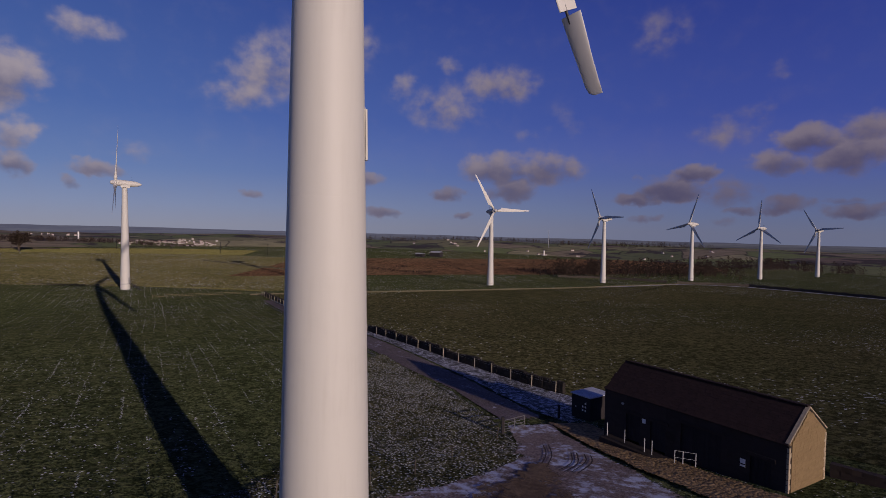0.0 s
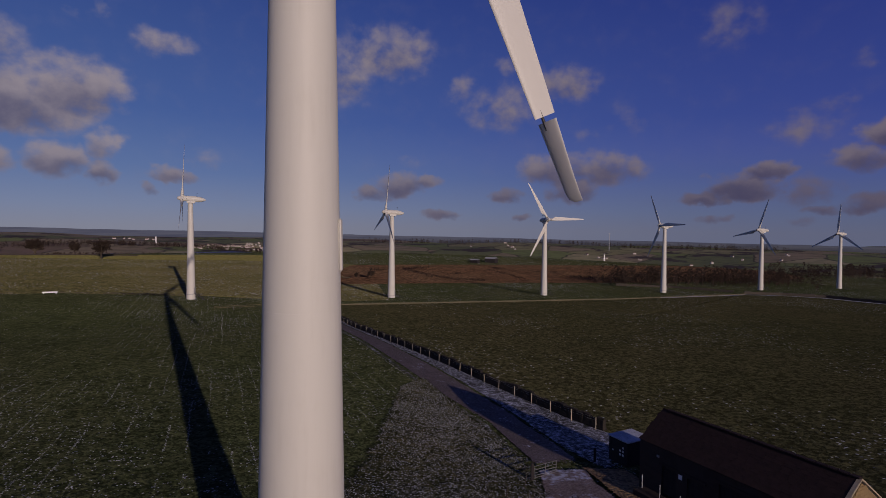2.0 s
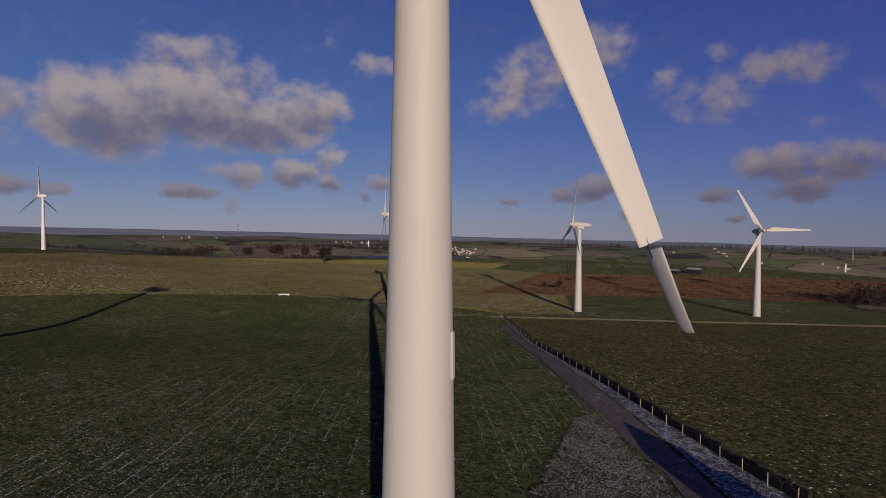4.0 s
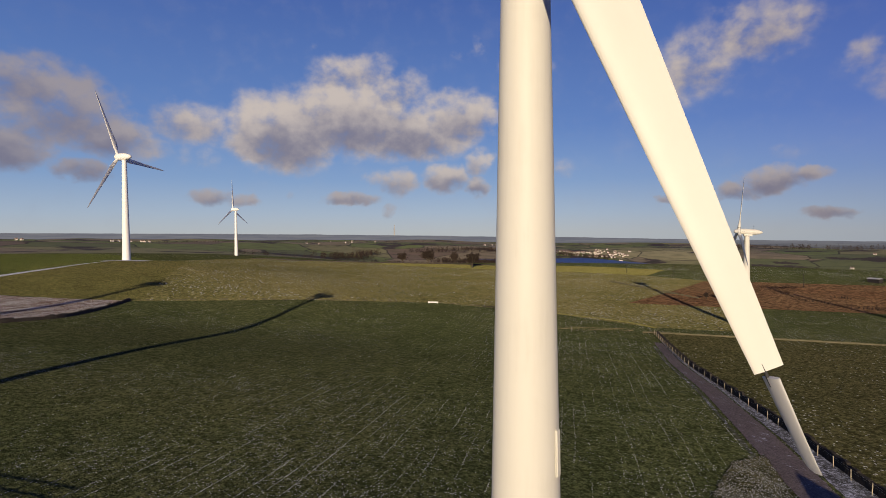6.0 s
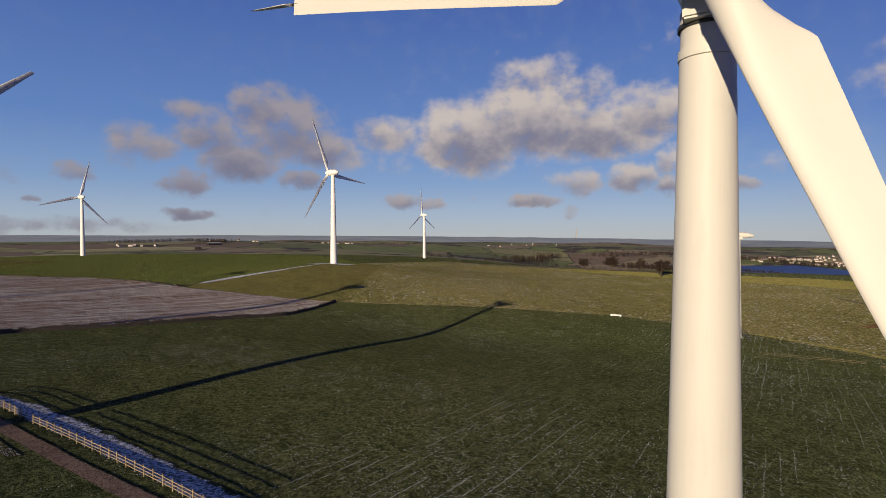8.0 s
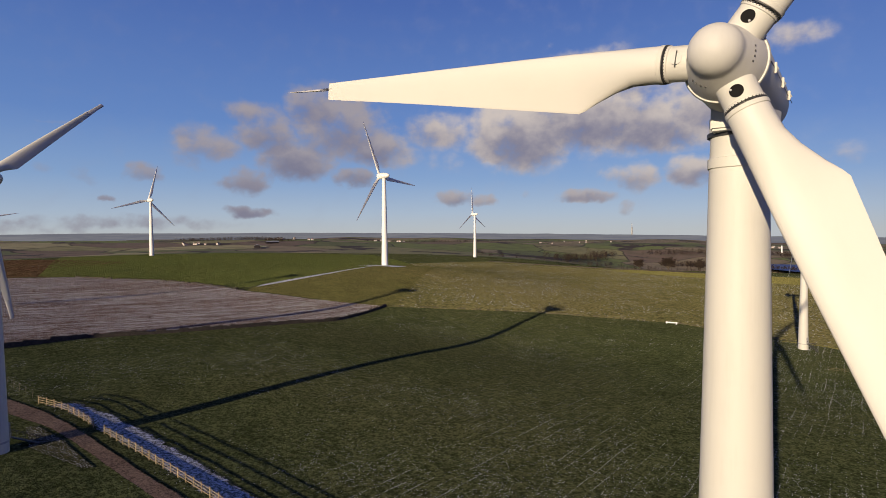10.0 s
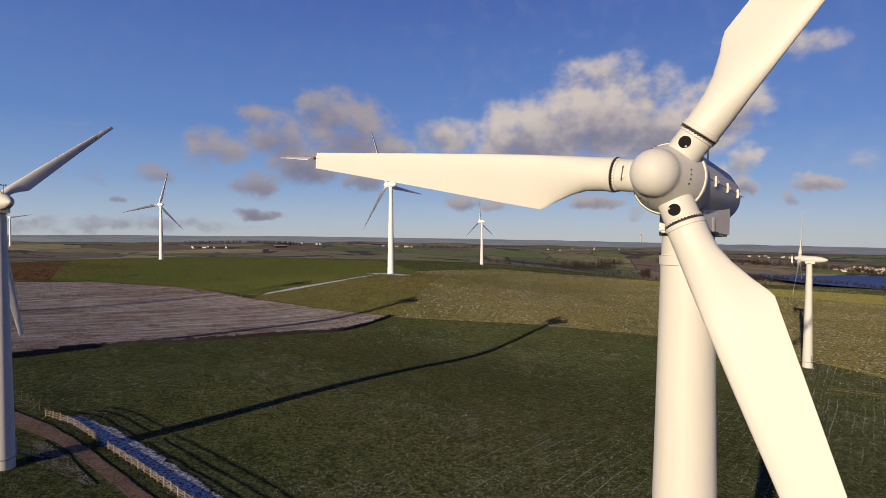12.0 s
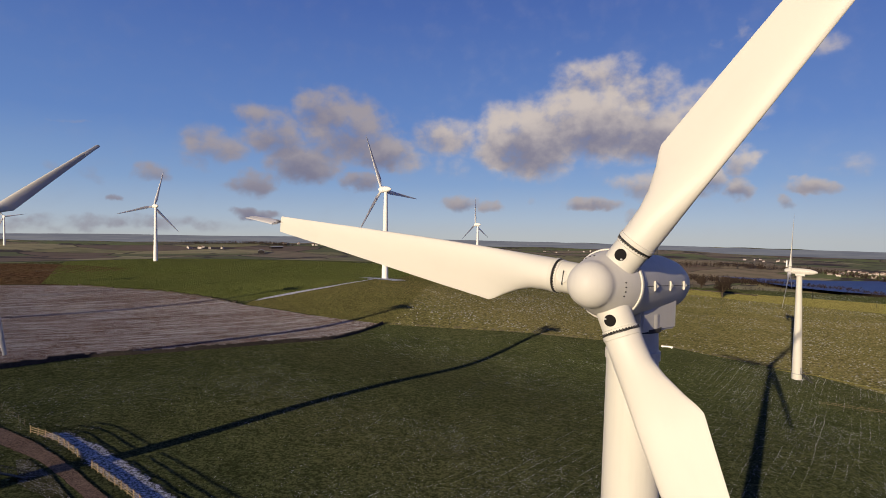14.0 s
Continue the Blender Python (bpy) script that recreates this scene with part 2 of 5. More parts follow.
def turf(name, low, high, dry, frost=0.0, frost_size=0.35, lines=None, rough_patch=0.5, dry_amount=0.35, tuft=2.5, speck_size=4.6, streaks=0.3, upright=9.0, fade=0.0):
    """Grass seen from above: tufts, dry blades, specks of frost, drill lines."""
    m, n = material(name)
    p = pos(n)
    big = n.noise(p, 0.012, 5, 0.6)
    mid = n.noise(p, 0.11, 6, 0.66)
    tuss = n.noise(p, 0.9, 5, 0.75)
    grain = n.noise(p, 4.5, 3, 0.75)
    cell = n.add("ShaderNodeTexVoronoi", Vector=n.vec("ADD", p, n.vec("SCALE", n.add("ShaderNodeTexNoise", Vector=p, Scale=1.4, Detail=2.0).outputs[1]).outputs[0]).outputs[0], Scale=tuft)
    pick = n.add("ShaderNodeSeparateColor", i0=cell.outputs[1])
    tone = n.math("ADD", n.math("MULTIPLY", mid, 0.40), n.math("ADD", n.math("MULTIPLY", tuss, 0.30), n.math("MULTIPLY", grain, 0.30)))
    tone = n.math("MULTIPLY_ADD", pick.outputs[0], 0.16, n.math("SUBTRACT", tone, 0.08))
    col = n.mix(n.step(tone, 0.37, 0.63), rgb(*low), rgb(*high))
    col = n.mix(n.math("MULTIPLY", n.step(n.math("ADD", n.math("MULTIPLY", big, 0.5), n.math("MULTIPLY", tuss, 0.5)), 0.42, 0.62), dry_amount), col, rgb(*dry))
    # shade painted in: the colour darkens in the hollows between tufts
    hollow_shade = n.math("MULTIPLY_ADD", cell.outputs[0], -0.35, n.math("ADD", n.math("MULTIPLY", grain, 0.5), n.math("MULTIPLY", tuss, 0.5)))
    col = n.mix(n.step(hollow_shade, 0.39, 0.25, 0.0, 0.65), col, rgb(low[0] * 0.22, low[1] * 0.22, low[2] * 0.22))
    if frost:
        spot = n.noise(p, frost_size, 5, 0.7)
        wide = n.noise(p, 0.02, 4, 0.6)
        chance = n.math("ADD", n.math("MULTIPLY_ADD", spot, 0.9, -0.45), n.math("MULTIPLY_ADD", wide, 0.9, frost - 0.85))
        cover = chance
        if lines is not None:
            turn, gap, reach = lines
            q = n.scaled(p, (1, 1, 1), turn)
            qx = n.add("ShaderNodeSeparateXYZ", i0=q).outputs[0]
            wav = n.math("MULTIPLY_ADD", n.noise(q, 0.02, 2), 3.0, qx)
            line = n.step(n.math("PINGPONG", wav, gap), 0.16, 0.03)
            keep = n.step(n.noise(n.scaled(q, (0.30, 0.05, 1)), 1.0, 4), 0.36, 0.62)
            where = n.math("MULTIPLY", n.step(wide, 0.30, 0.62, 0.6, 1.0), n.step(qx, reach - 20, reach + 25))
            drift = n.noise(n.scaled(q, (frost_size * 2.4, frost_size * 0.12, 1)), 1.0, 5, 0.7)
            chance = n.math("ADD", chance, n.math("MULTIPLY_ADD", drift, streaks, -0.5 * streaks))
            cover = n.math("ADD", chance, n.math("MULTIPLY", n.math("MULTIPLY", line, n.math("MULTIPLY", keep, where)), 0.60))
            chance = n.math("ADD", chance, n.math("MULTIPLY", n.math("MULTIPLY", line, n.math("MULTIPLY", keep, where)), 0.62))
            chance = n.math("ADD", chance, n.step(qx, reach, reach + 55, 0.0, 0.07))
        dots = n.add("ShaderNodeTexVoronoi", Vector=p, Scale=speck_size)
        toss = n.add("ShaderNodeSeparateColor", i0=dots.outputs[1]).outputs[1]
        white = n.math("MULTIPLY", n.step(n.math("SUBTRACT", chance, toss), -0.05, 0.05), n.step(dots.outputs[0], 0.50, 0.30))
        rime = n.step(n.math("ADD", cover, n.math("MULTIPLY_ADD", grain, 1.2, -0.6)), 0.42, 1.12, 0.0, 0.6)
        col = n.mix(n.math("MAXIMUM", white, rime), col, rgb(0.66, 0.68, 0.70))
    lump = n.math("ADD", n.math("MULTIPLY", tuss, 0.7), n.math("MULTIPLY", cell.outputs[0], -0.55))
    # blades stand up and face every way round, so that a low sun strikes many of them squarely
    facing = n.vec("MULTIPLY", n.vec("SUBTRACT", n.add("ShaderNodeTexNoise", Vector=p, Scale=9.0, Detail=2.0, Roughness=0.8).outputs[1], (0.5, 0.5, 0.5)).outputs[0], (upright, upright, 0.0)).outputs[0]
    mound = n.add("ShaderNodeBump", Height=lump, Distance=0.35 * rough_patch + 0.12, Strength=1.0).outputs[0]
    blade = n.vec("NORMALIZE", n.vec("ADD", mound, facing).outputs[0]).outputs[0]
    bs = n.add("ShaderNodeBsdfDiffuse", Color=col, Roughness=0.9, Normal=blade)
    shader = bs.outputs[0]
    if fade:
        shader = n.add("ShaderNodeMixShader", i0=ragged_edge(n, p, fade), i1=n.add("ShaderNodeBsdfTransparent").outputs[0], i2=shader).outputs[0]
    n.tree.links.new(shader, n.add("ShaderNodeOutputMaterial").inputs[0])
    return m


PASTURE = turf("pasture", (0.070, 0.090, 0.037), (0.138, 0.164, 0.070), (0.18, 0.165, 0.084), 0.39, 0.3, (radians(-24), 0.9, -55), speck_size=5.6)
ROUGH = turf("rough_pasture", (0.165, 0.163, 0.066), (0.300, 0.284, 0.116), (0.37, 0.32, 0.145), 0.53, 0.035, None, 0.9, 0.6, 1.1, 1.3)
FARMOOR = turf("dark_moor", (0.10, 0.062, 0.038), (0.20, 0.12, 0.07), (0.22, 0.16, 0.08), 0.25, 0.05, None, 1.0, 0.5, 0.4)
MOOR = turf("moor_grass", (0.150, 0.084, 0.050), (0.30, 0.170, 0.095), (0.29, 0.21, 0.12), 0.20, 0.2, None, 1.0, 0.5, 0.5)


def farmland(name):
    """Distant fields of many tones, parted by dark hedges."""
    m, n = material(name)
    p = n.add("ShaderNodeMapping", Vector=pos(n), Scale=(1, 1, 0)).outputs[0]
    warp = n.vec("ADD", p, n.vec("MULTIPLY", n.vec("SUBTRACT", n.add("ShaderNodeTexNoise", Vector=p, Scale=0.004, Detail=3.0).outputs[1], (0.5, 0.5, 0.5)).outputs[0], (120, 120, 0)).outputs[0]).outputs[0]
    cells = n.add("ShaderNodeTexVoronoi", Vector=warp, Scale=0.0062)
    edge = n.add("ShaderNodeTexVoronoi", Vector=warp, Scale=0.0062, _feature="DISTANCE_TO_EDGE").outputs[0]
    pick = n.add("ShaderNodeSeparateColor", i0=cells.outputs[1])
    ramp = n.add("ShaderNodeValToRGB", Fac=pick.outputs[0])
    ramp.color_ramp.interpolation = "CONSTANT"
    tones = [(0.0, (0.17, 0.19, 0.085)), (0.25, (0.29, 0.27, 0.13)), (0.45, (0.20, 0.235, 0.085)), (0.62, (0.30, 0.24, 0.15)), (0.80, (0.22, 0.16, 0.115)), (0.92, (0.38, 0.34, 0.18))]
    for i, (at, c) in enumerate(tones):
        stop = ramp.color_ramp.elements[i] if i < 2 else ramp.color_ramp.elements.new(at)
        stop.position, stop.color = at, rgb(*c)
    tone = n.mix(n.step(n.noise(p, 0.03, 4), 0.4, 0.65, 0.0, 0.4), ramp.outputs[0], rgb(0.10, 0.11, 0.06))
    woods = n.step(n.noise(p, 0.0055, 6, 0.65), 0.555, 0.585)
    tone = n.mix(woods, tone, rgb(0.075, 0.06, 0.052))
    hedge = n.step(n.math("MULTIPLY_ADD", n.noise(p, 0.05, 3), 0.02, edge), 0.028, 0.016)
    tone = n.mix(n.math("MULTIPLY", hedge, 0.85), tone, rgb(0.06, 0.055, 0.04))
    finish(n, tone, 0.95, n.noise(p, 0.25, 4), 0.5, spec=0.1)
    return m


FARLAND = farmland("far_farmland")


# ---- helpers for building ----
def smooth(a, b, v):
    v = np.clip((v - a) / (b - a), 0, 1)
    return v * v * (3 - 2 * v)


def ground_z(x, y):
    """Height of the land in metres."""
    x, y = np.asarray(x, float), np.asarray(y, float)
    u, v = x / 100, y / 100
    near = -0.45 - 1.443 * u - 7.567 * v + 0.032 * u * u - 0.238 * u * v + 1.264 * v * v
    near = near + 12.0 * np.exp(-((x + 303) ** 2 + (y - 115) ** 2) / (2 * 75 ** 2))
    near = near + 0.75 * np.exp(-(x ** 2 + y ** 2) / (2 * 24 ** 2)) - 1.6 * np.exp(-((x - 18) ** 2 + (y - 34) ** 2) / (2 * 22 ** 2))
    da, dc = -0.493 * (x + 139) + 0.870 * (y - 80.4), 0.870 * (x + 139) + 0.493 * (y - 80.4)
    near = near - 2.7 * np.exp(-(da / 27) ** 2 / 2 - (dc / 55) ** 2 / 2)
    off, run = -0.435 * (x + 68) + 0.9 * (y + 17.3), 0.9 * (x + 68) + 0.435 * (y + 17.3)
    near = near - 0.5 * smooth(0.2, 4.2, off) * (1 - smooth(10, 48, off)) * smooth(-42, -26, run) * (1 - smooth(22, 60, run))     # bank below the rail fence
    r = np.hypot(x, y) + 1e-6
    s = x / r
    rim = -48 - 55 * s + 30 * s * s
    far = rim * np.clip(r / 4600, 0, 1.1)
    far = far - 44 * np.exp(-((r - 1050) / 420) ** 2) * smooth(-0.97, -0.6, s)
    far = far + 6 * np.exp(-((x + 500) ** 2 + (y + 10) ** 2) / (2 * 140 ** 2))
    roll = smooth(500, 1500, r)
    far = far + (2 + 5 * roll) * np.sin(x / 310 + 0.6) * np.sin(y / 270 + 1.1) + (1 + 4 * roll) * np.sin(x / 130 + y / 190) * np.sin(y / 150 - x / 400)
    w = smooth(285, 520, np.hypot(x - 20, y - 160))
    w = np.maximum(w, smooth(120, 420, -y - 0.2 * x))
    far = far - 18 * smooth(1350, 2100, r)
    return near * (1 - w) + far * w


def gz(x, y):
    return float(ground_z(x, y))


def mesh_of(name, verts, faces, mat, shade=False):
    me = bpy.data.meshes.new(name)
    me.from_pydata([tuple(map(float, v)) for v in verts], [], [tuple(int(i) for i in f) for f in faces])
    me.materials.append(mat)
    if shade:
        me.polygons.foreach_set("use_smooth", [True] * len(me.polygons))
    me.update()
    return me


def from_bm(name, bm, mat, shade=False, limit=40):
    bmesh.ops.recalc_face_normals(bm, faces=bm.faces)
    if shade:
        for f in bm.faces:
            f.smooth = True
        for e in bm.edges:
            if len(e.link_faces) == 2 and e.calc_face_angle(0) > radians(limit):
                e.smooth = False
    me = bpy.data.meshes.new(name)
    bm.to_mesh(me)
    bm.free()
    me.materials.append(mat)
    return me


def put(name, me, parent=None, m=None, label=""):
    ob = new(name, me)
    if parent is not None:
        ob.parent = parent
    if m is not None:
        ob.matrix_local = m
    return tagged(ob, label)


def part(name, bm, mat, parent, label="", m=None, shade=False):
    return put(name, from_bm(name, bm, mat, shade), parent, m, label)


def box(bm, size, centre=(0, 0, 0), turn=None, bevel=0.0):
    m = Matrix.Translation(centre) @ (turn.to_4x4() if turn else Matrix.Identity(4)) @ Matrix.Diagonal((*size, 1))
    r = bmesh.ops.create_cube(bm, size=1.0, matrix=m)
    if bevel:
        edges = list({e for v in r["verts"] for e in v.link_edges})
        bmesh.ops.bevel(bm, geom=edges, offset=bevel, segments=2, affect="EDGES")
    return bm


def boxed(size, centre=(0, 0, 0), bevel=0.0):
    return box(bmesh.new(), size, centre, None, bevel)


def lathe(bm, rings, sides=32, m=None, caps=(True, True)):
    """A turned body: rings of (z, radius)."""
    m = m or Matrix.Identity(4)
    loops = [[bm.verts.new(m @ Vector((r * math.cos(2 * math.pi * i / sides), r * math.sin(2 * math.pi * i / sides), z))) for i in range(sides)] for z, r in rings]
    for a, b in zip(loops, loops[1:]):
        for i in range(sides):
            bm.faces.new((a[i], a[(i + 1) % sides], b[(i + 1) % sides], b[i]))
    if caps[0]:
        bm.faces.new(loops[0][::-1])
    if caps[1]:
        bm.faces.new(loops[-1])
    return bm


def bar(bm, a, b, r, sides=8):
    a, b = Vector(a), Vector(b)
    q = (b - a).to_track_quat("Z", "Y").to_matrix().to_4x4()
    return lathe(bm, [(0, r), ((b - a).length, r)], sides, Matrix.Translation(a) @ q)


# ---- the land ----
N = 460
k = math.asinh(4850 / 45)
axis = 45 * np.sinh(np.linspace(-k, k, N))
gx, gy = np.meshgrid(axis - 50, axis + 55, indexing="ij")
pts = np.stack([gx.ravel(), gy.ravel(), ground_z(gx, gy).ravel()], 1)
idx = np.arange(N * N).reshape(N, N)
quads = np.stack([idx[:-1, :-1], idx[1:, :-1], idx[1:, 1:], idx[:-1, 1:]], -1).reshape(-1, 4)
me = bpy.data.meshes.new("ground")
me.vertices.add(len(pts))
me.vertices.foreach_set("co", pts.ravel())
me.loops.add(quads.size)
me.loops.foreach_set("vertex_index", quads.ravel())
me.polygons.add(len(quads))
me.polygons.foreach_set("loop_start", np.arange(0, quads.size, 4))
me.polygons.foreach_set("use_smooth", np.ones(len(quads), bool))
me.update(calc_edges=True)
cx = pts[quads].mean(1)
away = np.hypot(cx[:, 0] + 60, cx[:, 1] - 120) > 620
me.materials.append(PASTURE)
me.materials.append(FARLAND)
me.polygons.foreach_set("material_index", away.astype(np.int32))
tagged(new("ground", me), "winter pasture rolling away to distant farmland", "ground", kind="structure")


def patch(name, side_a, side_b, mat, rise, label, category, n_along=60, n_across=24, kind="structure"):
    """A sheet laid over the land between two lines."""
    def along(line, t):
        line = np.array(line, float)
        seg = np.r_[0, np.cumsum(np.hypot(*np.diff(line, axis=0).T))]
        return np.stack([np.interp(t * seg[-1], seg, line[:, 0]), np.interp(t * seg[-1], seg, line[:, 1])], 1)
    t = np.linspace(0, 1, n_along + 1)
    a, b = along(side_a, t), along(side_b, t)
    s = np.linspace(0, 1, n_across + 1)[None, :, None]
    xy = a[:, None] * (1 - s) + b[:, None] * s
    z = ground_z(xy[..., 0], xy[..., 1]) + rise
    v = np.concatenate([xy, z[..., None]], -1).reshape(-1, 3)
    i = np.arange(len(v)).reshape(n_along + 1, n_across + 1)
    f = np.stack([i[:-1, :-1], i[1:, :-1], i[1:, 1:], i[:-1, 1:]], -1).reshape(-1, 4)
    me = mesh_of(name, v, f, mat, True)
    gu, gv = np.meshgrid(t, np.linspace(0, 1, n_across + 1), indexing="ij")
    at = me.attributes.new("sheet", "FLOAT_VECTOR", "POINT")
    at.data.foreach_set("vector", np.stack([gu.ravel(), gv.ravel(), 0 * gu.ravel()], 1).astype(np.float32).ravel())
    return tagged(new(name, me), label, category, kind=kind)


# ---- wind turbines ----
SECTIONS = [  # radius, leading edge, trailing edge, thickness, twist
    (1.42, 0.51, 0.51, 1.02, 0), (1.8, 0.51, 0.51, 1.00, 0), (2.3, 0.51, 0.54, 0.92, 6), (2.8, 0.51, 0.70, 0.75, 10), (3.4, 0.51, 0.99, 0.58, 11),
    (3.75, 0.51, 1.19, 0.48, 11), (3.94, 0.51, 1.27, 0.46, 11), (4.2, 0.51, 1.25, 0.44, 10.5), (6.0, 0.49, 1.12, 0.36, 8), (8.0, 0.45, 0.97, 0.28, 6),
    (10.0, 0.41, 0.82, 0.22, 4), (12.5, 0.35, 0.65, 0.17, 2.5), (15.8, 0.28, 0.44, 0.11, 0.5)]
TIP = [(15.96, 0.24, 0.42, 0.12, 0), (16.5, 0.23, 0.39, 0.11, 0), (17.4, 0.20, 0.33, 0.08, 0), (18.1, 0.18, 0.31, 0.05, 0), (18.32, 0.12, 0.31, 0.035, 0), (18.42, -0.04, 0.31, 0.015, 0)]
ROOT = 2.4


def aerofoil(bm, sections, count=26, scale=1.0):
    loops = []
    for r, lead, trail, thick, twist in sections:
        loop = []
        w = min(1, max(0, (r - ROOT) / 1.6)) if r > ROOT else 0.0
        for i in range(count):
            a = 2 * math.pi * i / count
            c, s = math.cos(a), math.sin(a)
            mid, half = (lead - trail) / 2, (lead + trail) / 2
            x = mid + half * c
            y = thick / 2 * s * (1 + w * (0.55 * c - 0.25 * (1 - c) * 0.5)) * (1 - w * 0.25 * (s > 0))
            t = radians(twist)
            loop.append(bm.verts.new((scale * (x * math.cos(t) - y * math.sin(t)), scale * (-x * math.sin(t) - y * math.cos(t)), scale * r)))
        loops.append(loop)
    for a, b in zip(loops, loops[1:]):
        for i in range(count):
            bm.faces.new((a[i], a[(i + 1) % count], b[(i + 1) % count], b[i]))
    bm.faces.new(loops[0][::-1])
    bm.faces.new(loops[-1])
    return bm


TO_FRONT = Matrix.Rotation(radians(90), 4, "X")      # turns +z to -y, the side that faces the wind


def make_meshes():
    d = {}
    d["tower"] = from_bm("tower", lathe(bmesh.new(), [(-2.5, 1.5), (0.0, 1.455), (14.33, 1.165), (14.331, 1.160), (14.36, 1.160), (14.361, 1.165), (32.2, 0.80)], 64), WHITE, True, 30)
    d["tower_collar"] = from_bm("tower_collar", lathe(bmesh.new(), [(31.95, 0.805), (31.97, 0.85), (32.25, 0.85), (32.27, 0.79), (33.0, 0.77), (33.02, 0.80), (33.45, 0.80)], 48), WHITE, True, 30)
    d["base_ring"] = from_bm("base_ring", lathe(bmesh.new(), [(1.75, 1.425), (1.76, 1.50), (1.98, 1.50), (1.99, 1.41)], 48), GREY, True, 30)
    d["yaw_bearing"] = from_bm("yaw_bearing", lathe(bmesh.new(), [(32.88, 0.79), (32.90, 0.86), (33.02, 0.86), (33.04, 0.6)], 40), DARK, True, 30)
    # body behind the rotor, its axis along y
    prof = [(0.46, 0.3), (0.46, 0.95), (0.50, 1.0), (0.66, 1.0), (0.665, 0.985), (1.2, 1.0), (4.4, 0.99), (5.4, 0.90), (6.2, 0.73), (6.9, 0.49), (7.35, 0.22), (7.5, 0.03)]
    bm = lathe(bmesh.new(), prof, 48, Matrix.Rotation(radians(-90), 4, "X"))
    for v in bm.verts:
        v.co.z = max(v.co.z, -0.95)
    d["nacelle"] = from_bm("nacelle", bm, WHITE, True, 35)
    bm = bmesh.new()
    box(bm, (1.7, 2.6, 1.05), (0, 2.85, -0.92), None, 0.07)
    for v in bm.verts:
        v.co.x *= 0.72 + 0.28 * min(1.0, max(0.0, (v.co.y - 1.5) / 2.6))
    d["yaw_housing"] = from_bm("yaw_housing", bm, WHITE, True, 50)
    bm = bmesh.new()
    box(bm, (0.012, 4.6, 0.02), (0.997, 3.0, 0.0))
    box(bm, (0.012, 4.6, 0.02), (-0.997, 3.0, 0.0))
    d["joint_strip"] = from_bm("joint_strip", bm, DARK)
    bm = bmesh.new()
    for i in range(3):
        bm.faces.new([bm.verts.new(((0.0, 0.09, 0.0)[j], (-0.05, 0.16, -0.05)[j], ((-0.15, 0.0, 0.15)[j]) * (1, 0.75, 0.5)[i])) for j in range(3)])
    box(bm, (0.07, 0.07, 0.3), (0.02, 0, 0), None, 0.015)
    d["lug"] = from_bm("lug", bm, WHITE)
    bm = bmesh.new()
    bar(bm, (0, 0, 0), (0, 0, 1.25), 0.03)
    bar(bm, (-0.25, 0, 1.05), (0.25, 0, 1.05), 0.02)
    lathe(bm, [(1.05, 0.05), (1.2, 0.09), (1.22, 0.02)], 12, Matrix.Translation((-0.25, 0, 0)))
    lathe(bm, [(1.05, 0.05), (1.2, 0.09), (1.22, 0.02)], 12, Matrix.Translation((0.25, 0, 0)))
    d["wind_sensor"] = from_bm("wind_sensor", bm, DARK)
    # hub: a ball in front of a dished casing
    ball, pr = 0.65, []
    for i in range(1, 12):
        a = radians(8.5 * i)
        pr.append((0.86 + ball * math.cos(a), ball * math.sin(a)))
    pr = [(0.86 + ball, 0.02)] + pr + [(0.70, 0.69), (0.45, 0.79), (0.15, 0.89), (-0.12, 0.96), (-0.26, 0.985)]
    d["hub"] = from_bm("hub", lathe(bmesh.new(), pr, 64, TO_FRONT), HUBPAINT, True, 40)
    d["hub_rim"] = from_bm("hub_rim", lathe(bmesh.new(), [(-0.25, 0.95), (-0.25, 1.02), (-0.31, 1.045), (-0.36, 1.03), (-0.37, 0.99), (-0.37, 0.5)], 64, TO_FRONT, (True, True)), WHITE, True, 40)
    d["bolt"] = from_bm("bolt", boxed((0.04, 0.05, 0.04)), DARK)
    bm = bmesh.new()
    lathe(bm, [(0.72, 0.52), (0.725, 0.535), (0.80, 0.535), (0.805, 0.48)], 40)
    d["root_seal"] = from_bm("root_seal", bm, DARK)
    d["blade_extender"] = from_bm("blade_extender", lathe(bmesh.new(), [(0.30, 0.475), (1.28, 0.475), (1.30, 0.50), (1.36, 0.50)], 40), WHITE, True, 40)
    bm = lathe(bmesh.new(), [(1.395, 0.50), (1.40, 0.522), (1.425, 0.522), (1.43, 0.50)], 40)
    for i in range(36):
        a = 2 * math.pi * i / 36
        box(bm, (0.032, 0.032, 0.05), (0.492 * math.cos(a), 0.492 * math.sin(a), 1.365))
    d["bolt_flange"] = from_bm("bolt_flange", bm, DARK)
    d["blade"] = from_bm("blade", aerofoil(bmesh.new(), SECTIONS), BLADE, True, 50)
    d["root_band"] = from_bm("root_band", lathe(bmesh.new(), [(1.43, 0.515), (1.44, 0.528), (1.55, 0.528), (1.56, 0.512)], 40), WHITE, True, 40)
    d["blade_tip"] = from_bm("blade_tip", aerofoil(bmesh.new(), [(r - 15.9, *s) for r, *s in TIP]), TIPGREY, True, 50)
    bm = bmesh.new()
    bar(bm, (0.02, 0, 15.6), (0.02, 0, 16.2), 0.045, 12)
    d["tip_shaft"] = from_bm("tip_shaft", bm, DARK)
    # flat black disc, painted in place of the shade inside the hole
    d["access_hole"] = from_bm("access_hole", lathe(bmesh.new(), [(0.0, 0.165), (0.012, 0.165)], 24), HOLLOW)
